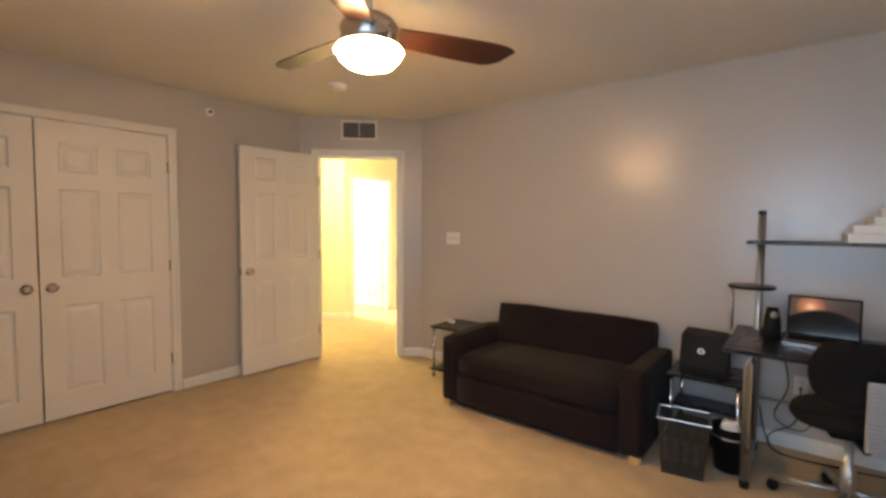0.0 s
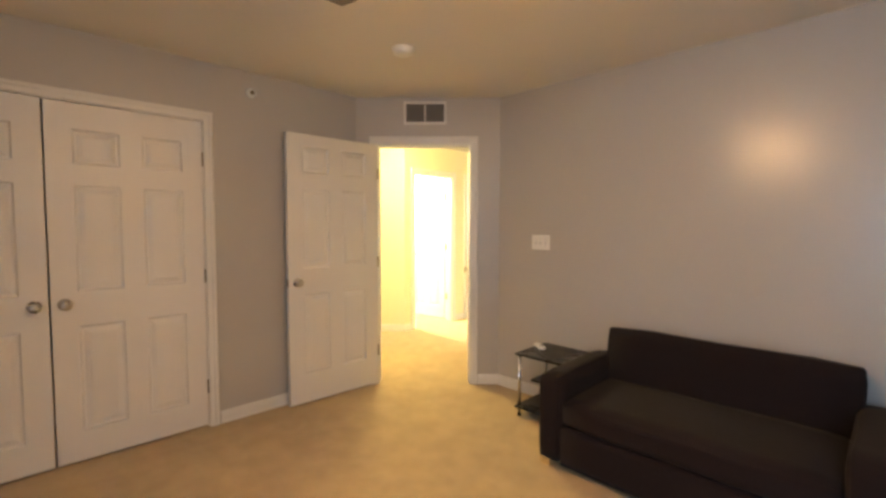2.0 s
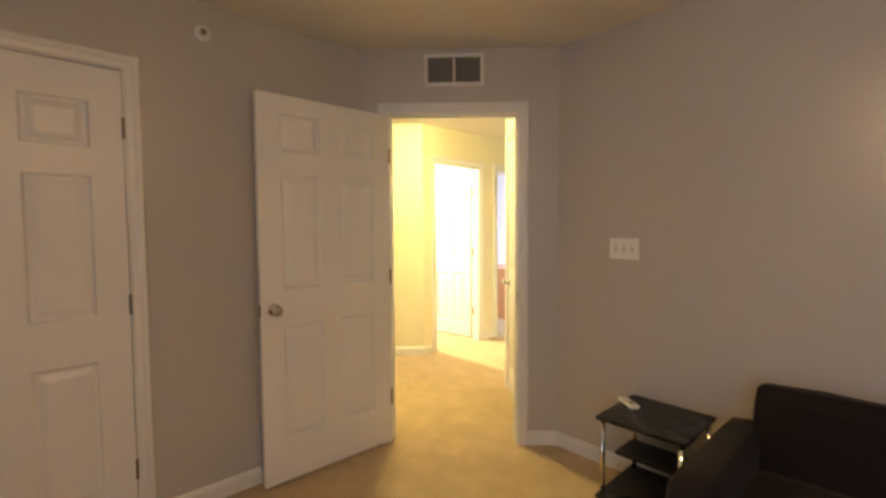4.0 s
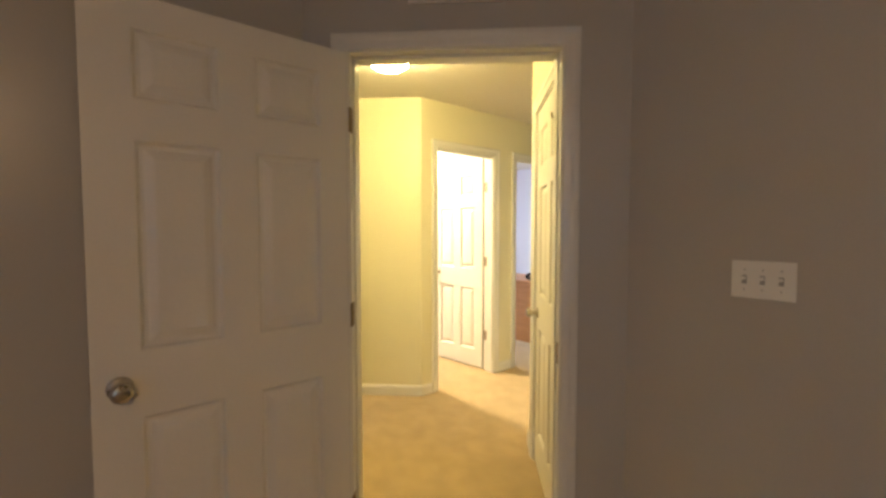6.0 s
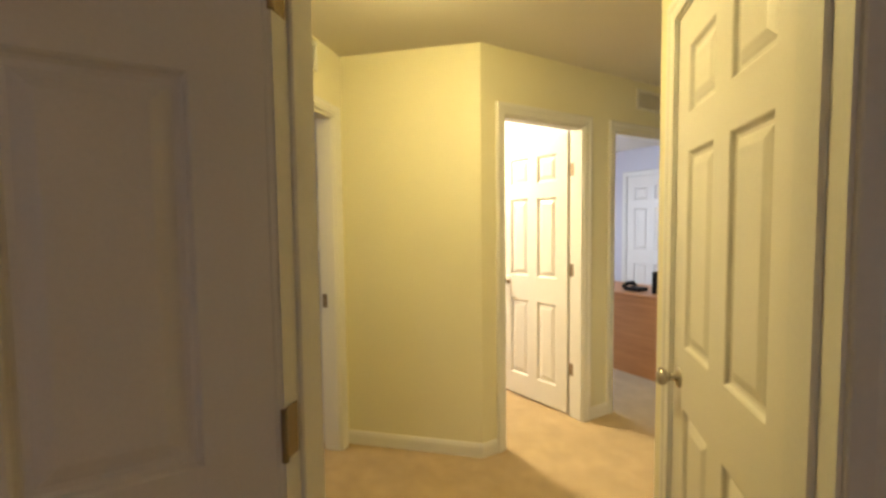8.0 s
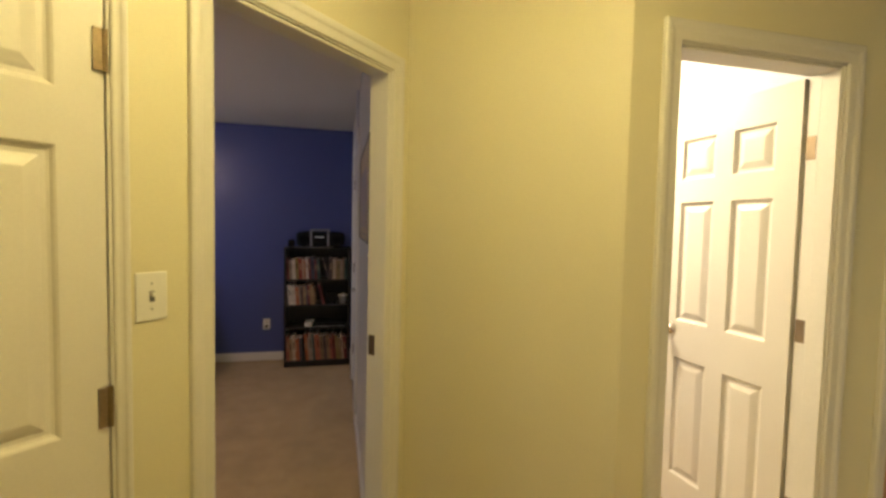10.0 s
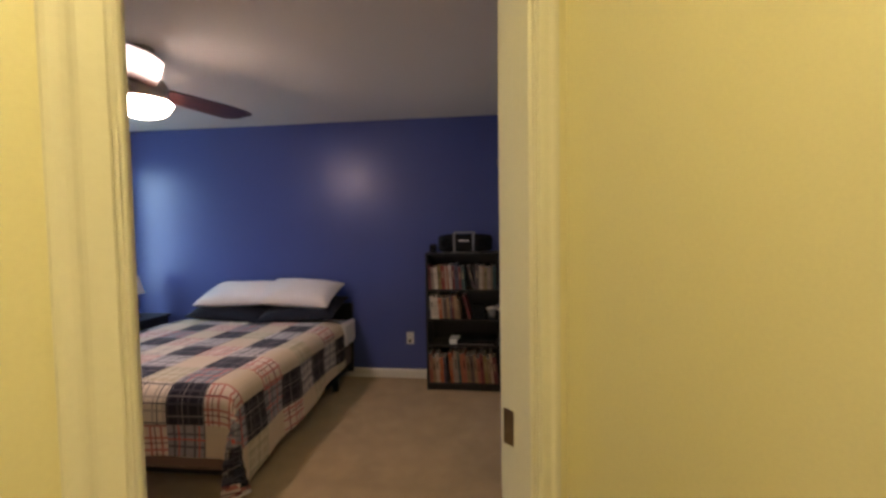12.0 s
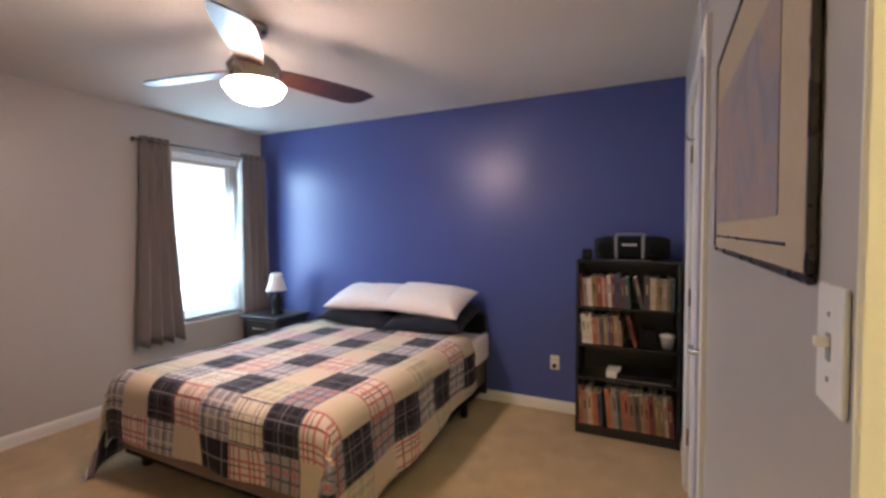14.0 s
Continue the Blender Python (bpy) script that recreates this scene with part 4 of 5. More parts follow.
def flush_lamp(at, bowl, label):
    t = thing("ceiling_light", pose(at[0], at[1], 2.44), label, "ceiling light")
    part("base", lathe(((0, 0), (0.136, 0), (0.146, -0.006), (0.148, -0.016), (0.143, -0.026), (0.128, -0.031), (0, -0.031)), 44), M_NICKEL, t, "", True)
    part("bowl", lathe(((0.112, -0.032), (0.131, -0.037), (0.136, -0.047), (0.134, -0.060), (0.126, -0.078), (0.110, -0.098), (0.086, -0.115), (0.056, -0.127), (0.025, -0.132), (0, -0.133)), 40), bowl, t, "lit frosted glass bowl", True)
    part("finial", lathe(((0, -0.130), (0.012, -0.132), (0.009, -0.140), (0.012, -0.147), (0.007, -0.156), (0, -0.160)), 16), M_NICKEL, t, "", True)
    return t


flush_lamp((-4.09, 3.44), M_HALLBOWL, "lit frosted glass flush ceiling lamp with nickel finial")
flush_lamp((-5.9, 4.4), M_BATHBOWL, "lit frosted glass flush ceiling lamp in the bathroom")

t = thing("smoke_detector", pose(-2.45, 2.29, 2.44), "round white smoke detector on the ceiling", "smoke detector")
part("base", lathe(((0, 0), (0.068, 0), (0.068, -0.012), (0, -0.012)), 28), M_WHITEP, t, "", True)
part("cover", lathe(((0.062, -0.012), (0.060, -0.028), (0.045, -0.038), (0.02, -0.041), (0, -0.041)), 28), M_WHITEP, t, "", True)
t = thing("sprinkler_head", pose(WX, 1.797, 2.297, 0, 90, 0), "white round sidewall sprinkler head", "sprinkler")
part("escutcheon", lathe(((0, 0), (0.036, 0), (0.034, 0.007), (0.018, 0.010), (0.016, 0.004), (0, 0.004)), 24), M_WHITEP, t, "", True)
part("nozzle", lathe(((0, 0.004), (0.009, 0.004), (0.009, 0.022), (0.014, 0.024), (0.014, 0.027), (0, 0.028)), 14), M_BRASS, t, "", True)

# vents and switches
mw = wall_pose(DA, DB)
grille("wall_vent", mw @ pose(S0 - 0.15, 0.0, 2.216), 0.36, 0.192, "white double return-air grille above the door")
grille("wall_vent", wall_pose((BX, 7.2), (BX, AY)) @ pose(7.2 - 5.96, 0, 2.235), 0.34, 0.15, "small white air grille above the office door", 1)
grille("wall_vent", wall_pose(P(HS, AN), P(HS, HN)) @ pose(AN - 6.02, 0, 2.255), 0.34, 0.16, "small white air grille above the bedroom door", 1)
switch_plate("light_switch", pose(-2.258, NY, 1.238, 0, 0, 180), 3, "white triple toggle switch plate on grey wall")
switch_plate("light_switch", wall_pose(P(HS, AN), P(HS, HN)) @ pose(AN - 5.318, 0, 1.265), 1, "white single toggle switch plate on cream wall")
switch_plate("light_switch", pose(-5.465, RN, 1.305, 0, 0, 180), 1, "white toggle switch plate beside the bedroom door")
outlet("wall_outlet", pose(RW, 2.569, 0.382, 0, 0, -90), "white duplex outlet with a black plug on the navy wall", True)
outlet("wall_outlet", pose(0.42, NY, 0.40, 0, 0, 180), "white duplex outlet under the desk")


# ---------------------------------------------------------------- study furniture
def soft_box(x0, x1, y0, y1, z0, z1, r, puff=0.0, seg=4):
    bm = boxed(x0, x1, y0, y1, z0, z1)
    bmesh.ops.subdivide_edges(bm, edges=bm.edges[:], cuts=5, use_grid_fill=True)
    cx, cy, cz = (x0 + x1) / 2, (y0 + y1) / 2, (z0 + z1) / 2
    hx, hy, hz = (x1 - x0) / 2, (y1 - y0) / 2, (z1 - z0) / 2
    for v in bm.verts:
        p = v.co - Vector((cx, cy, cz))
        q = Vector((max(-hx + r, min(hx - r, p.x)), max(-hy + r, min(hy - r, p.y)), max(-hz + r, min(hz - r, p.z))))
        # pull the outer grid rows out to the rounding
        d = p - q
        if d.length > 1e-6:
            p = q + d.normalized() * r
        k = (1 - (p.x / hx) ** 2) * (1 - (p.y / hy) ** 2)
        if p.z > hz * 0.5:
            p.z += puff * max(0, k)
        p += Vector([noise.noise(v.co * 5 + Vector((i * 9, 0, 0))) for i in range(3)]) * 0.006
        v.co = p + Vector((cx, cy, cz))
    bmesh.ops.bevel(bm, geom=[e for e in bm.edges if e.calc_face_angle(0) > 0.5], offset=r * 0.35, segments=2, affect="EDGES")
    return bm


SX0, SX1, SF, SB = -1.72, -0.26, 2.675, 3.47
t = thing("sofa", pose(0, 0, 0), "dark brown two-seat sofa bed with block arms", "sofa")
part("base", soft_box(SX0 + 0.14, SX1 - 0.14, SF + 0.002, SB - 0.02, 0.03, 0.258, 0.012), M_SOFA, t, "", True)
part("seat_cushion", soft_box(SX0 + 0.145, SX1 - 0.145, SF - 0.004, SB - 0.17, 0.255, 0.405, 0.028, 0.012), M_SOFA, t, "", True)
bm = soft_box(SX0 + 0.11, SX1 - 0.115, -0.10, 0.10, 0, 0.475, 0.03)
part("backrest", bm, M_SOFA, t, "", True, pose(0, SB - 0.145, 0.235, -11, 0, 0))
part("back_panel", soft_box(SX0 + 0.15, SX1 - 0.15, SB - 0.06, SB, 0.05, 0.5, 0.02), M_SOFA, t, "", True)
for x in (SX0, SX1 - 0.15):
    part("arm", soft_box(x, x + 0.15, SF - 0.006, SB - 0.04, 0.035, 0.53, 0.028, 0.008), M_SOFA, t, "", True)
for x in (SX0 + 0.02, SX1 - 0.08):
    for y in (SF + 0.01, SB - 0.1):
        part("foot", boxed(x, x + 0.06, y, y + 0.06, 0, 0.05, 0.004), M_FOOT, t, "pale beech block foot")


def side_table(m, label):
    """Glossy black top, two lower shelves and four chrome posts."""
    t = thing("side_table", m, label, "side table", "black and chrome side tables")
    w = 0.40
    for z, nm, y1 in ((0.442, "tabletop", w), (0.06, "lower_shelf", w), (0.20, "middle_shelf", w / 2)):
        part(nm, boxed(0, w, w - y1, w, z, z + 0.018, 0.004, 2), M_BLACK, t)
    for x in (0.025, w - 0.025):
        for y in (0.025, w - 0.025):
            p = part("post", tube([(x, y, 0.012), (x, y, 0.442)], 0.012, 12), M_CHROME, t, "chrome post", True)
            part("foot", lathe(((0, 0), (0.014, 0), (0.014, 0.012), (0, 0.012)), 12), M_BLACKM, p, "", True, pose(x, y, 0))
    return t


side_table(pose(-2.19, 3.10, 0), "black and chrome side table beside the sofa")
side_table(pose(-0.236, 3.06, 0), "black and chrome side table beside the desk")
t = thing("remote_control", pose(-2.14, 3.34, 0.46, 0, 0, -35), "small white remote control on the side table", "remote control")
part("body", boxed(-0.065, 0.065, -0.024, 0.024, 0, 0.022, 0.008, 2), M_WHITEP, t)
part("button", boxed(0.01, 0.04, -0.010, 0.010, 0.021, 0.024, 0.001), M_GREYP, t)

# black box with a round badge
t = thing("storage_box", pose(-0.045, 3.17, 0.46), "black faceted box with a round white badge", "box")
bm = bmesh.new()
lo = [bm.verts.new(p) for p in ((-0.125, -0.09, 0), (0.125, -0.09, 0), (0.125, 0.12, 0), (-0.125, 0.12, 0))]
md = [bm.verts.new(p) for p in ((-0.125, -0.10, 0.05), (0.125, -0.10, 0.05), (0.125, 0.13, 0.05), (-0.125, 0.13, 0.05))]
hi = [bm.verts.new(p) for p in ((-0.12, -0.07, 0.255), (0.125, -0.07, 0.245), (0.12, 0.11, 0.255), (-0.12, 0.11, 0.265))]
for a, b in ((lo, md), (md, hi)):
    for i in range(4):
        bm.faces.new((a[i], a[(i + 1) % 4], b[(i + 1) % 4], b[i]))
bm.faces.new(hi)
bm.faces.new(lo[::-1])
bmesh.ops.bevel(bm, geom=bm.edges[:], offset=0.008, segments=2, affect="EDGES")
part("body", bm, M_BLACKM, t)
part("badge", lathe(((0.009, 0), (0.019, 0), (0.019, 0.004), (0.009, 0.004), (0.009, 0)), 20), M_WHITEP, t, "round white badge", m=pose(-0.01, -0.084, 0.16, 98, 0, 0))
part("foot", boxed(-0.08, 0.08, -0.1, 0.1, 0.0, 0.004), M_BLACKM, t)

# wire file basket on the floor
t = thing("waste_basket", pose(-0.085, 2.80, 0, 0, 0, 9), "grey wire-mesh rectangular waste basket", "waste basket")
bm = bmesh.new()
b0, b1 = (0.10, 0.07), (0.125, 0.10)
for k in range(36):
    f = k / 35
    hz = 0.015 + f * 0.30
    w, d = b0[0] + (b1[0] - b0[0]) * f, b0[1] + (b1[1] - b0[1]) * f
    for q in (((-w, -d, hz), (w, -d, hz)), ((w, -d, hz), (w, d, hz)), ((w, d, hz), (-w, d, hz)), ((-w, d, hz), (-w, -d, hz))):
        tube(q, 0.0014, 4, bm)
for k in range(40):
    f = k / 39 * 2 - 1
    for s in (-1, 1):
        tube(((f * b0[0], s * b0[1], 0.012), (f * b1[0], s * b1[1], 0.315)), 0.0014, 4, bm)
        tube(((s * b0[0], f * b0[1], 0.012), (s * b1[0], f * b1[1], 0.315)), 0.0014, 4, bm)
part("mesh", bm, M_WIRE, t)
part("base", boxed(-0.102, 0.102, -0.072, 0.072, 0.0, 0.012, 0.003), M_WIRE, t)
bm = bmesh.new()
for q in (((-0.127, -0.102), (0.127, -0.102)), ((0.127, -0.102), (0.127, 0.102)), ((0.127, 0.102), (-0.127, 0.102)), ((-0.127, 0.102), (-0.127, -0.102))):
    tube(((*q[0], 0.318), (*q[1], 0.318)), 0.006, 8, bm)
part("rim", bm, M_STEEL, t, "bright steel rim")
# black bin with paper beside it
t = thing("paper_bin", pose(0.115, 3.0, 0), "round black bin with white paper in it", "bin")
part("body", lathe(((0, 0), (0.075, 0), (0.092, 0.24), (0.096, 0.246), (0.092, 0.25), (0.086, 0.24), (0.07, 0.02), (0, 0.02)), 26), M_BLACKM, t, "", True)
part("paper", soft_box(-0.05, 0.05, -0.045, 0.045, 0.02, 0.27, 0.02), M_PAPER, t)
part("ring", lathe(((0.093, 0.19), (0.097, 0.192), (0.097, 0.2), (0.093, 0.202)), 26), M_STEEL, t, "", True)
t = thing("binder", pose(-0.05, 3.16, 0.078), "flat black device on the lower shelf", "electronics")
part("body", boxed(-0.12, 0.12, -0.08, 0.08, 0, 0.045, 0.006, 2), M_BLACKM, t)

# computer desk
t = thing("computer_desk", pose(0, 0, 0), "black computer desk on grey tubular steel frame with hutch shelf", "desk")
DX0, DX1 = 0.09, 1.22
bm = boxed(DX0, DX1, 2.73, 3.44, 0.722, 0.745, 0.005, 2)
part("desktop", bm, M_BLACK, t)
for x in (0.20, 1.15):
    f = part("side_frame", tube([(x, 2.80, 0.72), (x, 2.795, 0.66), (x, 2.83, 0.04)], 0.021, 14), M_STEEL, t, "grey tubular steel leg", True)
    part("foot_rail", tube([(x, 2.82, 0.045), (x, 3.38, 0.045)], 0.018, 12), M_STEEL, f, "", True)
    part("rear_post", tube([(x, 3.36, 0.045), (x, 3.36, 1.45)], 0.019, 14), M_STEEL, f, "", True)
    part("post_cap", lathe(((0.02, 1.44), (0.022, 1.445), (0.02, 1.46), (0, 1.465)), 14), M_BLACKM, f, "", True, pose(x, 3.36, 0))
    for y in (2.83, 3.36):
        part("foot_cap", lathe(((0, 0), (0.022, 0), (0.025, 0.02), (0.022, 0.045), (0, 0.047)), 14), M_BLACKM, f, "black plastic foot", True, pose(x, y, 0))
    part("shelf_bracket", tube([(x, 3.345, 1.40), (x, 3.27, 1.33), (x, 3.18, 1.285)], 0.008, 8), M_STEEL, f, "", True)
part("back_rail", tube([(0.20, 3.36, 0.33), (1.15, 3.36, 0.33)], 0.009, 10), M_STEEL, t, "", True)
part("hutch_shelf", boxed(0.14, 1.22, 3.17, 3.40, 1.265, 1.285, 0.004, 2), M_BLACK, t)
part("small_shelf", lathe(((0, 0), (0.115, 0), (0.118, 0.009), (0.115, 0.018), (0, 0.018)), 28), M_BLACK, t, "round black swivel shelf", False, pose(0.17, 3.24, 1.005))
part("small_shelf_post", tube([(0.075, 3.25, 0.745), (0.075, 3.25, 1.005)], 0.008, 10), M_STEEL, t, "", True)

t = thing("speaker", pose(0.275, 3.18, 0.745, 0, 0, 20), "black and silver desktop speaker on the desk", "speaker")
part("body", lathe(((0, 0), (0.040, 0), (0.042, 0.02), (0.038, 0.10), (0.030, 0.15), (0.026, 0.165), (0, 0.168)), 22), M_BLACKM, t, "", True)
part("trim", tube([(0.038, -0.012, 0.01), (0.037, -0.012, 0.09), (0.027, -0.010, 0.155)], 0.006, 8), M_STEEL, t, "", True)
part("grille", lathe(((0.0, 0.0), (0.02, 0), (0.018, 0.006), (0, 0.008)), 18), M_STEEL, t, "", True, pose(0, -0.033, 0.13, 80, 0, 0))
t = thing("laptop", pose(0.49, 3.16, 0.745, 0, 0, -4), "open black laptop on the desk, reflection painted on its screen", "laptop")
part("keyboard_base", boxed(-0.155, 0.155, -0.17, 0.05, 0, 0.02, 0.004, 2), M_STEEL, t)
part("keys", boxed(-0.14, 0.14, -0.09, 0.035, 0.019, 0.022, 0.001), M_BLACKM, t)
lid = part("lid", boxed(-0.155, 0.155, -0.004, 0.006, 0, 0.225, 0.003), M_BLACKM, t, m=pose(0, 0.05, 0.018, -14, 0, 0))
# the glow stands in for what the glossy screen reflects
part("screen", boxed(-0.145, 0.145, -0.0055, -0.0042, 0.014, 0.214), M_SCREENREFL, lid, "laptop screen with a glowing painted reflection")
for i, (w, d, h, dx, rz) in enumerate(((0.30, 0.22, 0.05, 0.0, 2), (0.28, 0.20, 0.045, 0.02, -4), (0.24, 0.19, 0.04, 0.06, 5), (0.20, 0.17, 0.045, 0.09, -2))):
    z = 1.285 + sum((0.05, 0.045, 0.04, 0.045)[:i])
    t = thing("paper_tray", pose(0.72 + dx, 3.285, z, 0, 0, rz), "white stacked paper box on the shelf", "box", "stacked white boxes")
    part("body", boxed(-w / 2, w / 2, -d / 2, d / 2, 0, h - 0.002, 0.003), M_PAPER, t)
    part("lid", boxed(-w / 2 - 0.002, w / 2 + 0.002, -d / 2 - 0.002, d / 2 + 0.002, h - 0.014, h - 0.001, 0.002), M_PAPER, t)

# cables under the desk
for pts in (((0.30, 3.47, 0.70), (0.36, 3.44, 0.42), (0.30, 3.40, 0.22), (0.44, 3.42, 0.16), (0.52, 3.45, 0.34), (0.48, 3.48, 0.5)),
            ((0.22, 3.46, 0.25), (0.30, 3.38, 0.03), (0.55, 3.36, 0.012), (0.9, 3.42, 0.012), (1.2, 3.43, 0.012)),
            ((0.42, 3.50, 0.40), (0.40, 3.43, 0.20), (0.28, 3.40, 0.10), (0.33, 3.36, 0.012), (0.7, 3.40, 0.012))):
    cu = []
    v = [Vector(p) for p in pts]
    for i in range(len(v) - 1):
        p0, p1, p2, p3 = v[max(i - 1, 0)], v[i], v[i + 1], v[min(i + 2, len(v) - 1)]
        for k in range(8):
            u = k / 8
            cu.append(0.5 * ((2 * p1) + (p2 - p0) * u + (2 * p0 - 5 * p1 + 4 * p2 - p3) * u * u + (3 * p1 - p0 - 3 * p2 + p3) * u ** 3))
    tagged(part("power_cable", tube(cu, 0.0035, 6), M_BLACKM, None, "", True), "thin dark power cable hanging behind the desk", "cable")

# office chair
t = thing("office_chair", pose(0.60, 2.88, 0, 0, 0, 12), "black swivel office chair with grey ribbed back spine", "office chair")
for k in range(5):
    a = 18 + 72 * k
    leg = part("base_leg", tube([(0.02, 0, 0.105), (0.15, 0, 0.085), (0.285, 0, 0.066)], 0.015, 10), M_STEEL, t, "grey steel base leg", True, pose(0, 0, 0, 0, 0, a))
    part("caster", lathe(((0, -0.02), (0.022, -0.02), (0.026, -0.014), (0.026, 0.014), (0.022, 0.02), (0, 0.02)), 16), M_BLACKM, leg, "black twin-wheel caster", True, pose(0.285, 0, 0.027, 90, 0, 0))
    part("caster_stem", tube([(0.285, 0, 0.03), (0.285, 0, 0.075)], 0.007, 8), M_STEEL, leg, "", True)
part("gas_column", lathe(((0, 0.06), (0.03, 0.06), (0.03, 0.22), (0.018, 0.23), (0.018, 0.40), (0, 0.40)), 18), M_STEEL, t, "", True)
part("seat_plate", boxed(-0.10, 0.10, -0.11, 0.11, 0.395, 0.42, 0.005), M_BLACKM, t)
bm = bmesh.new()
rows = ((0.0, 0.425), (0.17, 0.424), (0.22, 0.435), (0.235, 0.46), (0.225, 0.485), (0.18, 0.50), (0.0, 0.495))
lathe(rows, 32, bm)
for v in bm.verts:
    v.co.y *= 0.98
    v.co.z += 0.02 * (v.co.y / 0.23) ** 2
part("seat", bm, M_BLACKF, t, "black upholstered seat", True)
bm = bmesh.new()
nu, nv = 12, 10
gf = [[None] * (nv + 1) for _ in range(nu + 1)]
gb = [[None] * (nv + 1) for _ in range(nu + 1)]
for i in range(nu + 1):
    for j in range(nv + 1):
        u, v = i / nu * 2 - 1, j / nv * 2 - 1
        k = math.sqrt(max(0, 1 - 0.42 * v * v)) * 0.215
        x = u * k
        z = 0.72 + v * 0.155 * math.sqrt(max(0, 1 - 0.30 * u * u))
        edge = (1 - u ** 6) * (1 - v ** 6)
        y = -0.235 + 0.05 * u * u
        gf[i][j] = bm.verts.new((x, y + 0.026 * edge, z))
        gb[i][j] = bm.verts.new((x, y - 0.018 * edge - 0.002, z))
for i in range(nu):
    for j in range(nv):
        bm.faces.new((gf[i][j], gf[i][j + 1], gf[i + 1][j + 1], gf[i + 1][j]))
        bm.faces.new((gb[i][j], gb[i + 1][j], gb[i + 1][j + 1], gb[i][j + 1]))
for i in range(nu):
    for j in (0, nv):
        q = (gf[i][j], gf[i + 1][j], gb[i + 1][j], gb[i][j])
        bm.faces.new(q if j == 0 else q[::-1])
for j in range(nv):
    for i in (0, nu):
        q = (gf[i][j], gb[i][j], gb[i][j + 1], gf[i][j + 1])
        bm.faces.new(q if i == 0 else q[::-1])
bmesh.ops.recalc_face_normals(bm, faces=bm.faces[:])
part("backrest", bm, M_BLACKF, t, "black upholstered backrest", True)
sp = part("back_spine", boxed(-0.034, 0.034, -0.290, -0.262, 0.42, 0.72, 0.008, 2), M_GREYP, t, "grey ribbed plastic spine")
mesh = None
for k in range(14):
    mm = pose(0, -0.291, 0.44 + k * 0.019)
    if mesh is None:
        o = part("rib", boxed(-0.032, 0.032, -0.005, 0.004, -0.005, 0.005, 0.002), M_GREYP, sp, m=mm)
        mesh = o.data
    else:
        o = new("rib", mesh)
        o.matrix_basis = mm
        o.parent = sp
part("spine_arm", tube([(0, -0.05, 0.40), (0, -0.2, 0.395), (0, -0.27, 0.44)], 0.018, 10), M_BLACKM, t, "", True)

# ---------------------------------------------------------------- bedroom
t = thing("bed", pose(0, 0, 0), "double bed with brown fabric base on a dark frame", "bed")
BX0, BX1, BY0, BY1, BT = -8.345, -6.40, 0.44, 2.035, 0.60
part("box_spring", soft_box(BX0, BX1, BY0 + 0.01, BY1 - 0.01, 0.142, 0.36, 0.03), M_BEDBASE, t, "brown fabric covered box spring", True)
part("mattress", soft_box(BX0, BX1, BY0, BY1, 0.355, BT - 0.015, 0.05), M_PILLOW, t, "white mattress", True)
part("sheet", soft_box(BX0 + 0.02, BX0 + 0.34, BY1 - 0.02, BY1 + 0.028, 0.38, BT - 0.01, 0.02), M_PILLOW, t, "white fitted sheet hanging at the side", True)
bm = bmesh.new()
for y in (BY0 + 0.04, BY1 - 0.04):
    box(bm, BX0 + 0.02, BX1 - 0.04, y - 0.02, y + 0.02, 0.112, 0.141, 0.002)
for x in (BX0 + 0.04, (BX0 + BX1) / 2, BX1 - 0.06):
    box(bm, x - 0.02, x + 0.02, BY0 + 0.06, BY1 - 0.06, 0.112, 0.141, 0.002)
part("frame_rail", bm, M_BLACKM, t, "dark steel bed frame")
for x in (BX0 + 0.36, BX1 - 0.14):
    for y in (BY0 + 0.06, BY1 - 0.06):
        part("leg", boxed(x - 0.022, x + 0.022, y - 0.022, y + 0.022, 0, 0.113, 0.004), M_BLACKM, t)
# dark board added where shade falls beside and behind the pillows
part("headboard", boxed(-8.39, -8.355, BY0 - 0.01, BY1 - 0.02, 0.06, 0.72, 0.006, 2), M_BLACKW, t, "low dark board at the bed head, standing in for shade")

# quilt: cloth length u from the head, width v from the middle
bm = bmesh.new()
lay = bm.loops.layers.uv.new("cloth")
U1, RAD = 2.27, 0.10
LEN, HALF, YC = BX1 - BX0 - 0.30, (BY1 - BY0) / 2, (BY0 + BY1) / 2


def fold(d):
    """How far a strip of length d past an edge runs out and falls, round a soft edge."""
    if d <= 0:
        return 0.0, 0.0
    a = d / RAD
    if a < math.pi / 2:
        return RAD * math.sin(a), RAD * (1 - math.cos(a))
    return RAD, RAD + (d - RAD * math.pi / 2)


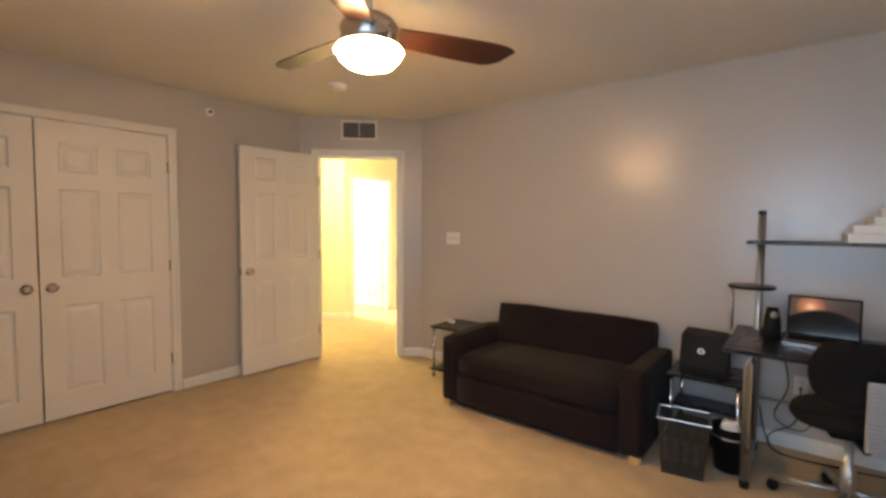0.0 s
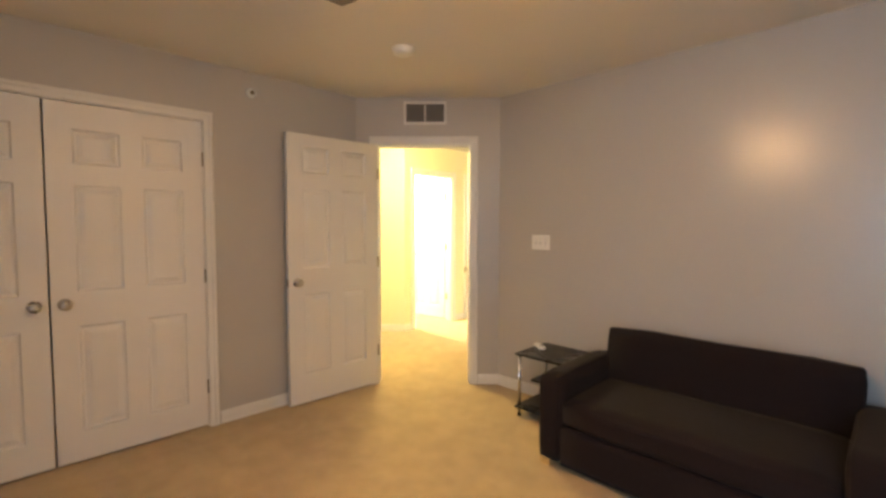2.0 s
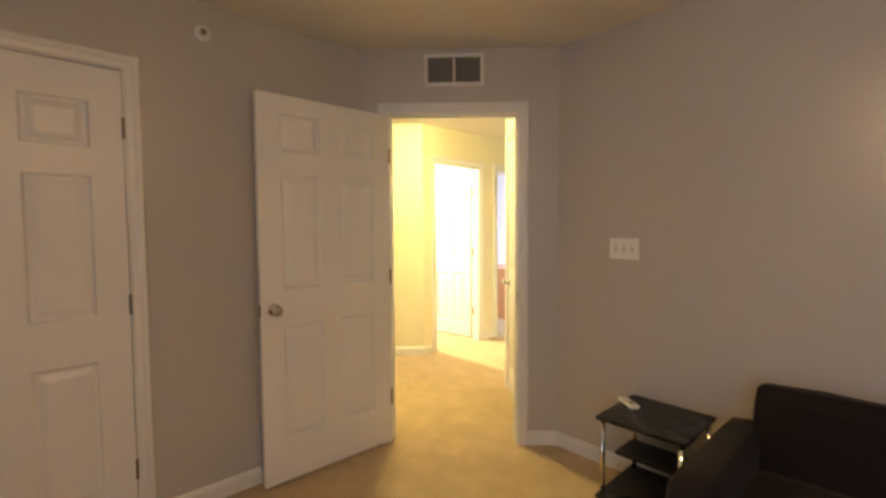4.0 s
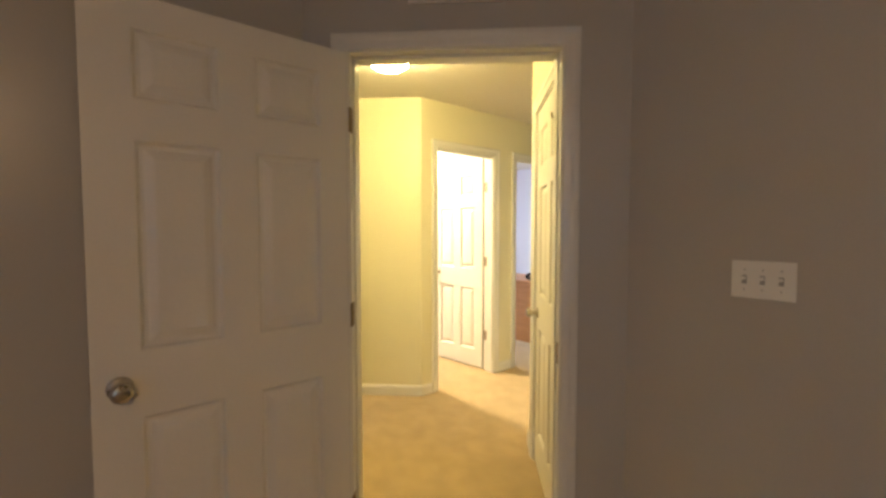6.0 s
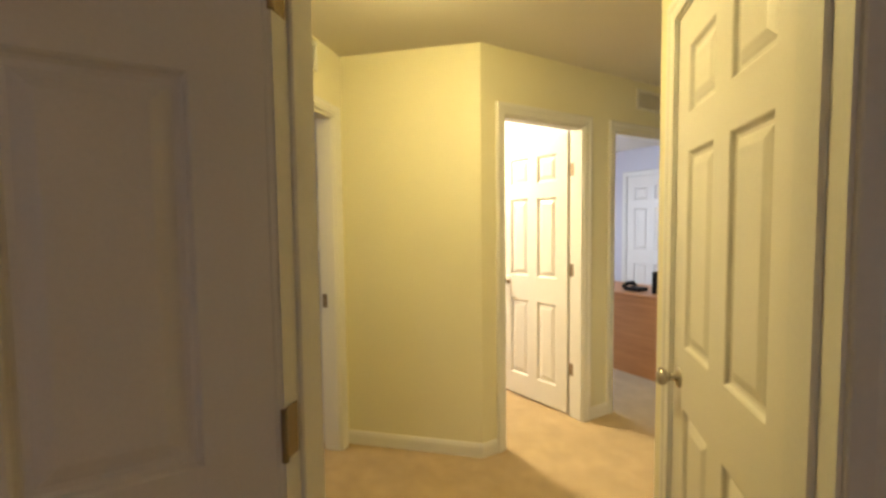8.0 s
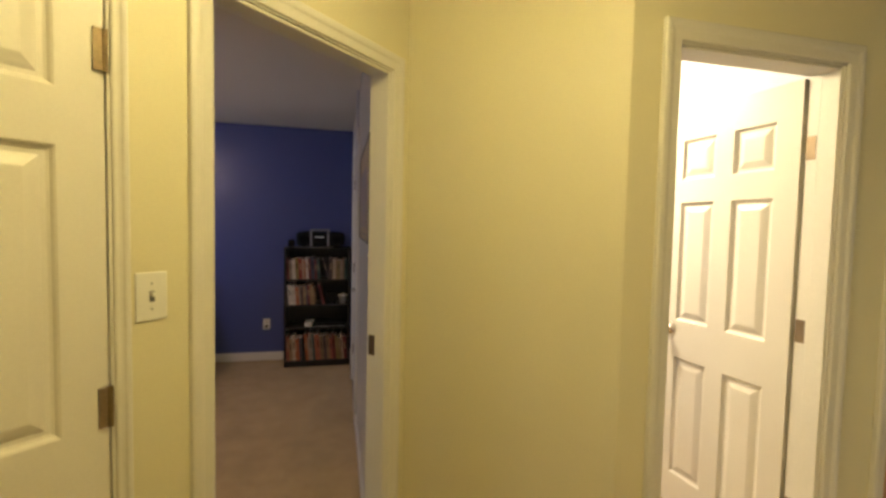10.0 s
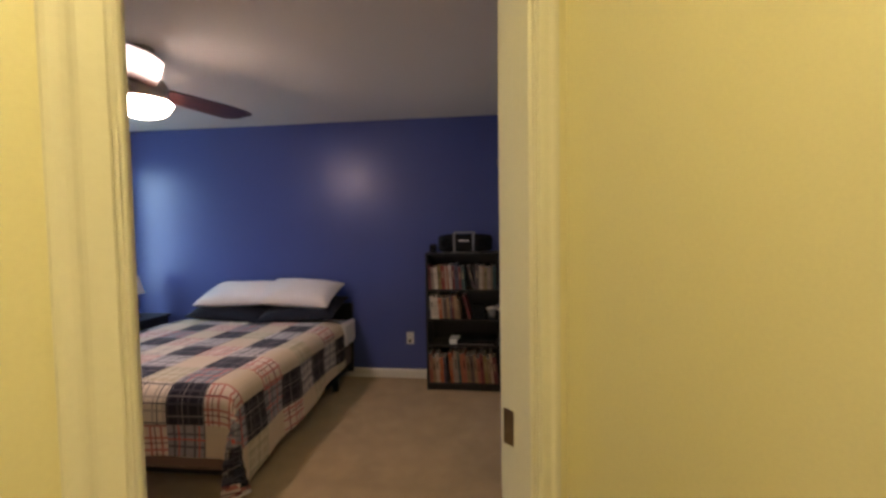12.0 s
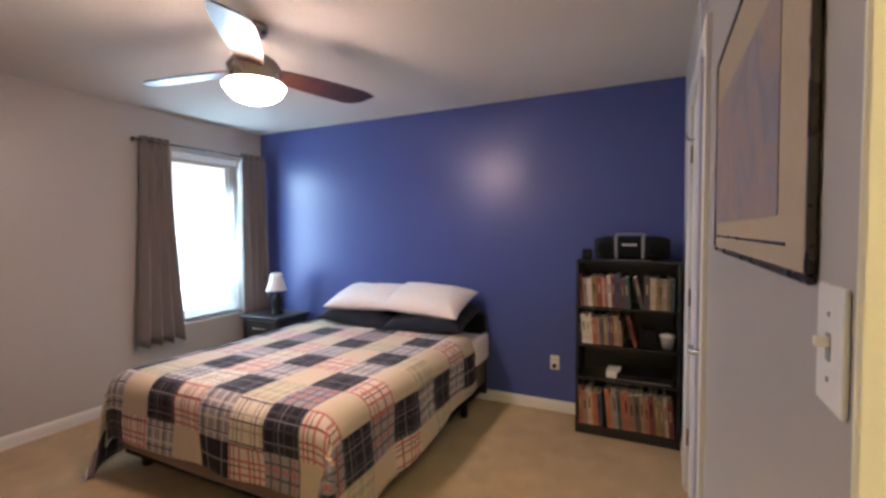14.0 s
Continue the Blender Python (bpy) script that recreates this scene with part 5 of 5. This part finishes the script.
def cloth(u, v):
    du, dv = u - (LEN - RAD), abs(v) - (HALF - RAD)
    ox, fx = fold(du)
    oy, fy = fold(dv)
    sg = 1 if v > 0 else -1
    bx, by = min(u, LEN - RAD), min(abs(v), HALF - RAD)
    drop = max(fx, fy) + 0.45 * min(fx, fy)
    cf = min(fx, fy)
    x = BX0 + 0.30 + bx + ox + 0.30 * (cf if fx < fy else 0) + 0.10 * fx * 0.3
    y = by + oy + 0.30 * (cf if fy <= fx else 0) + (0.035 if v > 0 else 0.16) * fy
    wav = noise.noise(Vector((u * 2.2, v * 2.2, 3)))
    side = min(1, fy * 4) * 0.016 * math.sin(u * 9 + wav * 3)
    foot = min(1, fx * 4) * 0.014 * math.sin(v * 8 + wav * 3)
    puff = 0.008 * wav + 0.003 * noise.noise(Vector((u * 9, v * 9, 8)))
    z = BT + 0.008 - drop + (puff if drop < 0.05 else 0)
    return Vector((x + foot + 0.01, YC + sg * (y + side + 0.004), max(0.012, z)))


nu, nv = 92, 92
grid = []
for i in range(nu + 1):
    row = []
    for j in range(nv + 1):
        v = (j / nv * 2 - 1)
        # the hem hangs lower towards the foot and the corner
        u = i / nu * (U1 - 0.30)
        vv = v * (1.13 + 0.20 * (u / (U1 - 0.3)))
        row.append((bm.verts.new(cloth(u, vv)), (u, vv)))
    grid.append(row)
for i in range(nu):
    for j in range(nv):
        q = (grid[i][j], grid[i + 1][j], grid[i + 1][j + 1], grid[i][j + 1])
        f = bm.faces.new([a[0] for a in q])
        for lp, a in zip(f.loops, q):
            lp[lay].uv = a[1]
bmesh.ops.recalc_face_normals(bm, faces=bm.faces[:])
qt = part("quilt", bm, M_QUILT, None, "", True)
mod = qt.modifiers.new("thickness", "SOLIDIFY")
mod.thickness, mod.offset = 0.010, 1.0
edge = [cloth(i / nu * (U1 - 0.30), -(1.13 + 0.20 * (i / nu))) for i in range(nu + 1)]
edge += [cloth(U1 - 0.30, (j / nv * 2 - 1) * 1.33) for j in range(1, nv + 1)]
edge += [cloth(i / nu * (U1 - 0.30), 1.13 + 0.20 * (i / nu)) for i in range(nu - 1, -1, -1)]
part("hem_binding", tube(edge, 0.0055, 6), M_PILLOW, qt, "pale bound hem of the quilt", True)
tagged(qt, "plaid patchwork quilt in navy, tan, grey and red on the bed", "quilt")


def pillow(name, m, w, d, h, material, label, seed):
    bm = bmesh.new()
    n = 22
    top, bot = [], []
    for i in range(n + 1):
        a, b = [], []
        for j in range(n + 1):
            u, v = i / n * 2 - 1, j / n * 2 - 1
            k = max(0, (1 - abs(u) ** 4)) ** 0.55 * max(0, (1 - abs(v) ** 3)) ** 0.5
            x, y = u * w / 2 * (1 - 0.06 * (1 - v * v) * abs(u)), v * d / 2 * (1 - 0.08 * (1 - u * u) * abs(v))
            wr = noise.noise(Vector((u * 2.5 + seed, v * 2.5, seed))) * 0.02 + noise.noise(Vector((u * 7, v * 7 + seed, 1))) * 0.006
            a.append(bm.verts.new((x, y, h / 2 * k + wr * k + 0.002)))
            b.append(bm.verts.new((x, y, -h / 2 * k * 0.8 + 0.3 * wr * k - 0.002)))
        top.append(a)
        bot.append(b)
    for i in range(n):
        for j in range(n):
            bm.faces.new((top[i][j], top[i + 1][j], top[i + 1][j + 1], top[i][j + 1]))
            bm.faces.new((bot[i][j], bot[i][j + 1], bot[i + 1][j + 1], bot[i + 1][j]))
    for i in range(n):
        for j in (0, n):
            q = (top[i][j], top[i + 1][j], bot[i + 1][j], bot[i][j])
            bm.faces.new(q)
            q = (top[j][i], top[j][i + 1], bot[j][i + 1], bot[j][i])
            bm.faces.new(q)
    bmesh.ops.recalc_face_normals(bm, faces=bm.faces[:])
    return tagged(part(name, bm, material, None, "", True, m), label, "pillow", "bed pillows")


pillow("pillow", pose(-8.12, 0.99, 0.70, 14, 4, 91), 0.72, 0.46, 0.15, M_NAVYCLOTH, "black cotton pillow under the white pillows", 2.0)
pillow("pillow", pose(-8.12, 1.64, 0.70, 14, -4, 89), 0.72, 0.46, 0.15, M_NAVYCLOTH, "black cotton pillow under the white pillows", 5.0)
pillow("pillow", pose(-8.135, 1.03, 0.84, 17, -2, 91), 0.70, 0.43, 0.165, M_PILLOW, "white cotton pillow on top of the black one", 9.0)
pillow("pillow", pose(-8.125, 1.61, 0.85, 21, 3, 88), 0.70, 0.43, 0.175, M_PILLOW, "white cotton pillow on top of the black one", 12.0)

# nightstand and lamp
t = thing("nightstand", pose(-8.385, -0.40, 0), "black wooden nightstand with drawer beside the bed", "nightstand")
part("top", boxed(0, 0.42, 0, 0.50, 0.575, 0.60, 0.006, 2), M_BLACKW, t)
part("body", boxed(0.01, 0.395, 0.02, 0.48, 0.08, 0.575, 0.004), M_BLACKW, t)
d = part("drawer", boxed(0.395, 0.412, 0.035, 0.465, 0.41, 0.56, 0.004), M_BLACKW, t)
part("handle", tube([(0.412, 0.17, 0.485), (0.432, 0.18, 0.485), (0.432, 0.32, 0.485), (0.412, 0.33, 0.485)], 0.005, 8), M_BRASS, d, "dark drawer pull", True)
part("door", boxed(0.395, 0.412, 0.035, 0.465, 0.10, 0.40, 0.004), M_BLACKW, t)
for x in (0.04, 0.36):
    for y in (0.05, 0.45):
        part("leg", boxed(x - 0.02, x + 0.02, y - 0.02, y + 0.02, 0, 0.08, 0.003), M_BLACKW, t)
t = thing("table_lamp", pose(-8.15, -0.10, 0.60), "unlit table lamp with white bell shade and black base", "table lamp")
part("base", lathe(((0, 0), (0.058, 0), (0.06, 0.012), (0.045, 0.024), (0.036, 0.05), (0.05, 0.10), (0.046, 0.15), (0.02, 0.19), (0.012, 0.205), (0.010, 0.25), (0, 0.25)), 26), M_BLACKM, t, "", True)
bm = lathe(((0.098, 0.235), (0.086, 0.27), (0.072, 0.32), (0.060, 0.37), (0.052, 0.405), (0.050, 0.405), (0.058, 0.37), (0.070, 0.32), (0.084, 0.27), (0.096, 0.235)), 30)
part("shade", bm, M_SHADE, t, "white fabric bell shade", True)
part("finial", lathe(((0, 0.40), (0.006, 0.40), (0.007, 0.415), (0, 0.422)), 10), M_NICKEL, t, "", True)
part("harp", tube([(-0.05, 0, 0.40), (0.05, 0, 0.40)], 0.002, 6), M_NICKEL, t)


# curtains
def curtain(name, x0t, x1t, x0b, x1b, zt, zb, folds, label):
    t = thing(name, pose(0, RS + 0.10, 0), label, "curtain", "taupe curtains")
    bm = bmesh.new()
    nx, nz = folds * 10, 26
    g = []
    for k in range(nz + 1):
        f = k / nz
        a, b = x0t + (x0b - x0t) * f ** 1.5, x1t + (x1b - x1t) * f ** 1.5
        row = []
        for i in range(nx + 1):
            u = i / nx
            amp = 0.026 + 0.014 * f + 0.006 * noise.noise(Vector((u * 6, f * 3, 1)))
            y = amp * math.sin(u * folds * 2 * math.pi + 0.6 * noise.noise(Vector((u * 4, f * 2, 7))))
            x = a + (b - a) * u + 0.010 * math.sin(u * folds * 4 * math.pi)
            zz = zt + (zb - zt) * f - (0.022 * math.sin(u * folds * 2 * math.pi) if k == nz else 0)
            row.append(bm.verts.new((x, y, zz)))
        g.append(row)
    for k in range(nz):
        for i in range(nx):
            bm.faces.new((g[k][i], g[k + 1][i], g[k + 1][i + 1], g[k][i + 1]))
    ob = part("panel", bm, M_CURTAIN, t, "", True)
    mo = ob.modifiers.new("thickness", "SOLIDIFY")
    mo.thickness = 0.004
    for i in range(folds * 2):
        u = (i + 0.5) / (folds * 2)
        ring = part("grommet", lathe(((0.016, -0.003), (0.024, -0.003), (0.024, 0.003), (0.016, 0.003), (0.016, -0.003)), 14), M_NICKEL, t, "", False, pose(x0t + (x1t - x0t) * u, 0, zt - 0.045, 0, 90, 0))
    return t


curtain("curtain", -7.345, -7.11, -7.44, -7.03, 2.19, 0.49, 4, "taupe grommet curtain panel drawn to the side")
curtain("curtain", -8.36, -8.07, -8.36, -8.07, 2.19, 0.50, 4, "taupe grommet curtain panel drawn to the corner")
t = thing("curtain_rod", pose(0, RS + 0.10, 2.155), "thin dark curtain rod above the window", "curtain rod")
part("rod", tube([(-8.36, 0, 0), (-7.07, 0, 0)], 0.008, 10), M_FRAMEB, t, "", True)
for x in (-8.365, -7.06):
    part("finial", lathe(((0, -0.02), (0.012, -0.015), (0.016, 0), (0.012, 0.015), (0, 0.02)), 14), M_FRAMEB, t, "", True, pose(x, 0, 0, 0, 90, 0))
for x in (-8.32, -7.10):
    part("bracket", tube([(x, -0.10, 0.0), (x, 0, 0)], 0.006, 8), M_FRAMEB, t)

# bookcase
KX, KW, KY0, KY1, KH = RW + 0.012, -8.095, 2.775, 3.42, 1.185
t = thing("bookcase", pose(0, 0, 0), "black four-shelf bookcase full of books", "bookcase")
part("side", boxed(KX, KW, KY0, KY0 + 0.018, 0, KH, 0.002), M_BLACKW, t)
part("side", boxed(KX, KW, KY1 - 0.018, KY1, 0, KH, 0.002), M_BLACKW, t)
part("back", boxed(KX, KX + 0.006, KY0 + 0.018, KY1 - 0.018, 0.0, KH), M_BLACKW, t)
SH = (0.06, 0.395, 0.625, 0.885)
part("top", boxed(KX, KW + 0.002, KY0 - 0.002, KY1 + 0.002, KH, KH + 0.018, 0.003), M_BLACKW, t)
part("plinth", boxed(KX + 0.006, KW - 0.004, KY0 + 0.018, KY1 - 0.018, 0.0, 0.042), M_BLACKW, t)
for z in SH:
    part("shelf", boxed(KX + 0.006, KW - 0.003, KY0 + 0.018, KY1 - 0.018, z - 0.018, z, 0.002), M_BLACKW, t)


def book(y, z, w, h, d, lean=0.0):
    t = thing("book", pose(KW - 0.02, y, z, lean, 0, 0), "cloth and paper bound book standing on the shelf", "book", "books on the bookcase")
    bm = bmesh.new()
    box(bm, -d, -0.002, 0, 0.002, 0, h, 0.0005)
    box(bm, -d, -0.002, w - 0.002, w, 0, h, 0.0005)
    box(bm, -0.004, 0.0, 0, w, 0, h, 0.0015)
    part("cover", bm, M_BOOK, t)
    part("page_block", boxed(-d + 0.004, -0.004, 0.002, w - 0.002, 0.003, h - 0.003), M_PAPER, t)
    if w > 0.016:
        part("title_bar", boxed(-0.0005, 0.0006, w * 0.36, w * 0.64, h * 0.45, h * 0.75), M_TAN if rb.random() < 0.5 else M_FRAMEB, t)


rb = random.Random(11)
for z, hmin, hmax, spans, leanlast in ((SH[3], 0.19, 0.225, ((2.80, 3.13), (3.205, 3.39)), True), (SH[2], 0.17, 0.215, ((2.80, 3.09),), True), (SH[0], 0.22, 0.285, ((2.798, 2.96), (2.985, 3.395)), False)):
    for a, b in spans:
        y = a
        lean = 0.0 if a > 3.0 else rb.uniform(2.0, 5.0)
        while y < b - 0.016:
            w = rb.uniform(0.014, 0.034)
            w = min(w, b - y)
            h = rb.uniform(hmin, hmax)
            book(y, z, w, h, rb.uniform(0.14, 0.2), lean)
            y += w + 0.0012
    if leanlast:
        hh = 0.21
        book(spans[0][1] + 0.055, z + 0.001, 0.024, hh, 0.17, 14)
t = thing("stereo_deck", pose(KW - 0.16, 3.21, SH[1] + 0.0, 0, 0, 0), "flat dark media player on the shelf", "electronics")
part("body", boxed(-0.12, 0.14, -0.17, 0.17, 0.0, 0.045, 0.004), M_BLACKM, t)
part("front_trim", boxed(0.14, 0.143, -0.16, 0.16, 0.006, 0.012), M_STEEL, t)
t = thing("paper_stack", pose(KW - 0.13, 3.015, SH[1]), "small pile of grey papers on the shelf", "papers")
part("papers", soft_box(-0.08, 0.08, -0.05, 0.05, 0, 0.05, 0.01), M_PAPER, t)
t = thing("ornament", pose(KW - 0.10, 3.345, SH[2]), "small grey stone bowl ornament", "ornament")
part("bowl", lathe(((0, 0), (0.03, 0), (0.036, 0.03), (0.045, 0.075), (0.042, 0.076), (0.03, 0.03), (0, 0.02)), 20), M_GREYP, t, "", True)
part("lid", lathe(((0, 0.078), (0.05, 0.08), (0.048, 0.092), (0.01, 0.10), (0, 0.108)), 20), M_PAPER, t, "", True)
t = thing("dark_box", pose(KW - 0.12, 3.23, SH[2]), "dark small box on the shelf", "box")
part("body", boxed(-0.07, 0.07, -0.05, 0.05, 0, 0.12, 0.004), M_BLACKM, t)

# radio on the bookcase
t = thing("radio", pose(KW - 0.13, 3.12, KH + 0.018), "black and silver portable stereo radio on the bookcase", "radio")
bm = soft_box(-0.09, 0.09, -0.235, 0.235, 0.006, 0.162, 0.028)
part("body", bm, M_BLACKM, t, "", True)
for y in (-0.095, 0.075):
    part("silver_band", soft_box(-0.095, 0.0945, y - 0.016, y + 0.016, 0.004, 0.167, 0.015), M_GREYP, t, "silver band", True)
part("display", boxed(0.088, 0.094, -0.055, 0.035, 0.10, 0.112, 0.001), M_PAPER, t, "pale display strip")
part("carry_handle", tube([(0, -0.11, 0.14), (0, -0.10, 0.176), (0, 0.08, 0.176), (0, 0.09, 0.14)], 0.009, 10), M_GREYP, t, "", True)
for y in (-0.165, 0.155):
    part("speaker_cone", lathe(((0, 0), (0.045, 0), (0.048, 0.004), (0.044, 0.008), (0.02, 0.004), (0, 0.005)), 22), M_BLACKF, t, "", True, pose(0.088, y, 0.078, 0, 90, 0))
part("foot_bar", boxed(-0.06, 0.10, -0.13, 0.12, 0.0, 0.007), M_STEEL, t)
t = thing("small_clock", pose(KW - 0.10, 2.835, KH + 0.018), "small dark cube clock on the bookcase", "clock")
part("body", boxed(-0.03, 0.03, -0.03, 0.03, 0, 0.075, 0.006, 2), M_BLACKM, t)
part("dial", boxed(0.030, 0.0312, -0.022, 0.022, 0.02, 0.06), M_SCREEN, t)

# framed print
PX0, PX1, PZ0, PZ1 = -6.39, -5.52, 1.355, 1.86
t = thing("picture", pose(PX1, RN - 0.002, PZ0, 0, 0, 180), "framed print of faded figures on tan ground", "picture")
w, h = PX1 - PX0, PZ1 - PZ0
bm = bmesh.new()
fr = 0.010
box(bm, 0, w, 0, 0.009, 0, fr, 0.002)
box(bm, 0, w, 0, 0.009, h - fr, h, 0.002)
box(bm, 0, fr, 0, 0.009, fr, h - fr, 0.002)
box(bm, w - fr, w, 0, 0.009, fr, h - fr, 0.002)
part("frame", bm, M_FRAMEB, t, "thin dark frame")
part("mount", boxed(fr, w - fr, 0.002, 0.005, fr, h - fr), M_TAN, t, "tan mount board")
part("print", boxed(0.17 * w, w - 0.02, 0.0055, 0.0065, 0.15 * h, 0.76 * h), M_PRINT, t, "faded figure print")
part("ruled_line", boxed(0.12 * w, w - 0.03, 0.0055, 0.0065, 0.037, 0.041), M_FRAMEB, t)

# ---------------------------------------------------------------- office beyond the hall
t = thing("office_desk", pose(-5.36, 6.21, 0), "orange-brown veneer office desk with solid side panel", "desk")
part("desktop", boxed(-0.9, 0.46, -0.01, 0.62, 0.72, 0.745, 0.004), M_DESKWOOD, t)
part("modesty_panel", boxed(-0.88, 0.44, 0.0, 0.02, 0.0, 0.72, 0.002), M_DESKWOOD, t)
part("side_panel", boxed(0.42, 0.44, 0.02, 0.60, 0.0, 0.72, 0.002), M_DESKWOOD, t)
part("side_panel", boxed(-0.88, -0.86, 0.02, 0.60, 0.0, 0.72, 0.002), M_DESKWOOD, t)
# made-up dark shape in place of the black chair top behind the desk
t = thing("chair_top_stand_in", pose(-5.28, 6.42, 0.745), "low dark shape on the desk, standing in for a black chair top", "telephone")
part("base", boxed(-0.08, 0.08, -0.08, 0.08, 0, 0.03, 0.01, 2), M_BLACKM, t)
part("handset", tube([(-0.07, -0.09, 0.035), (-0.065, -0.05, 0.06), (-0.065, 0.05, 0.06), (-0.07, 0.09, 0.035)], 0.02, 10), M_BLACKM, t, "", True)
t = thing("desk_speaker", pose(-5.03, 6.40, 0.745), "tall black desktop speaker on the desk", "speaker")
part("body", boxed(-0.04, 0.04, -0.05, 0.05, 0, 0.20, 0.008, 2), M_BLACKM, t)
part("grille", boxed(-0.032, 0.032, -0.054, -0.049, 0.02, 0.18, 0.002), M_BLACKF, t)
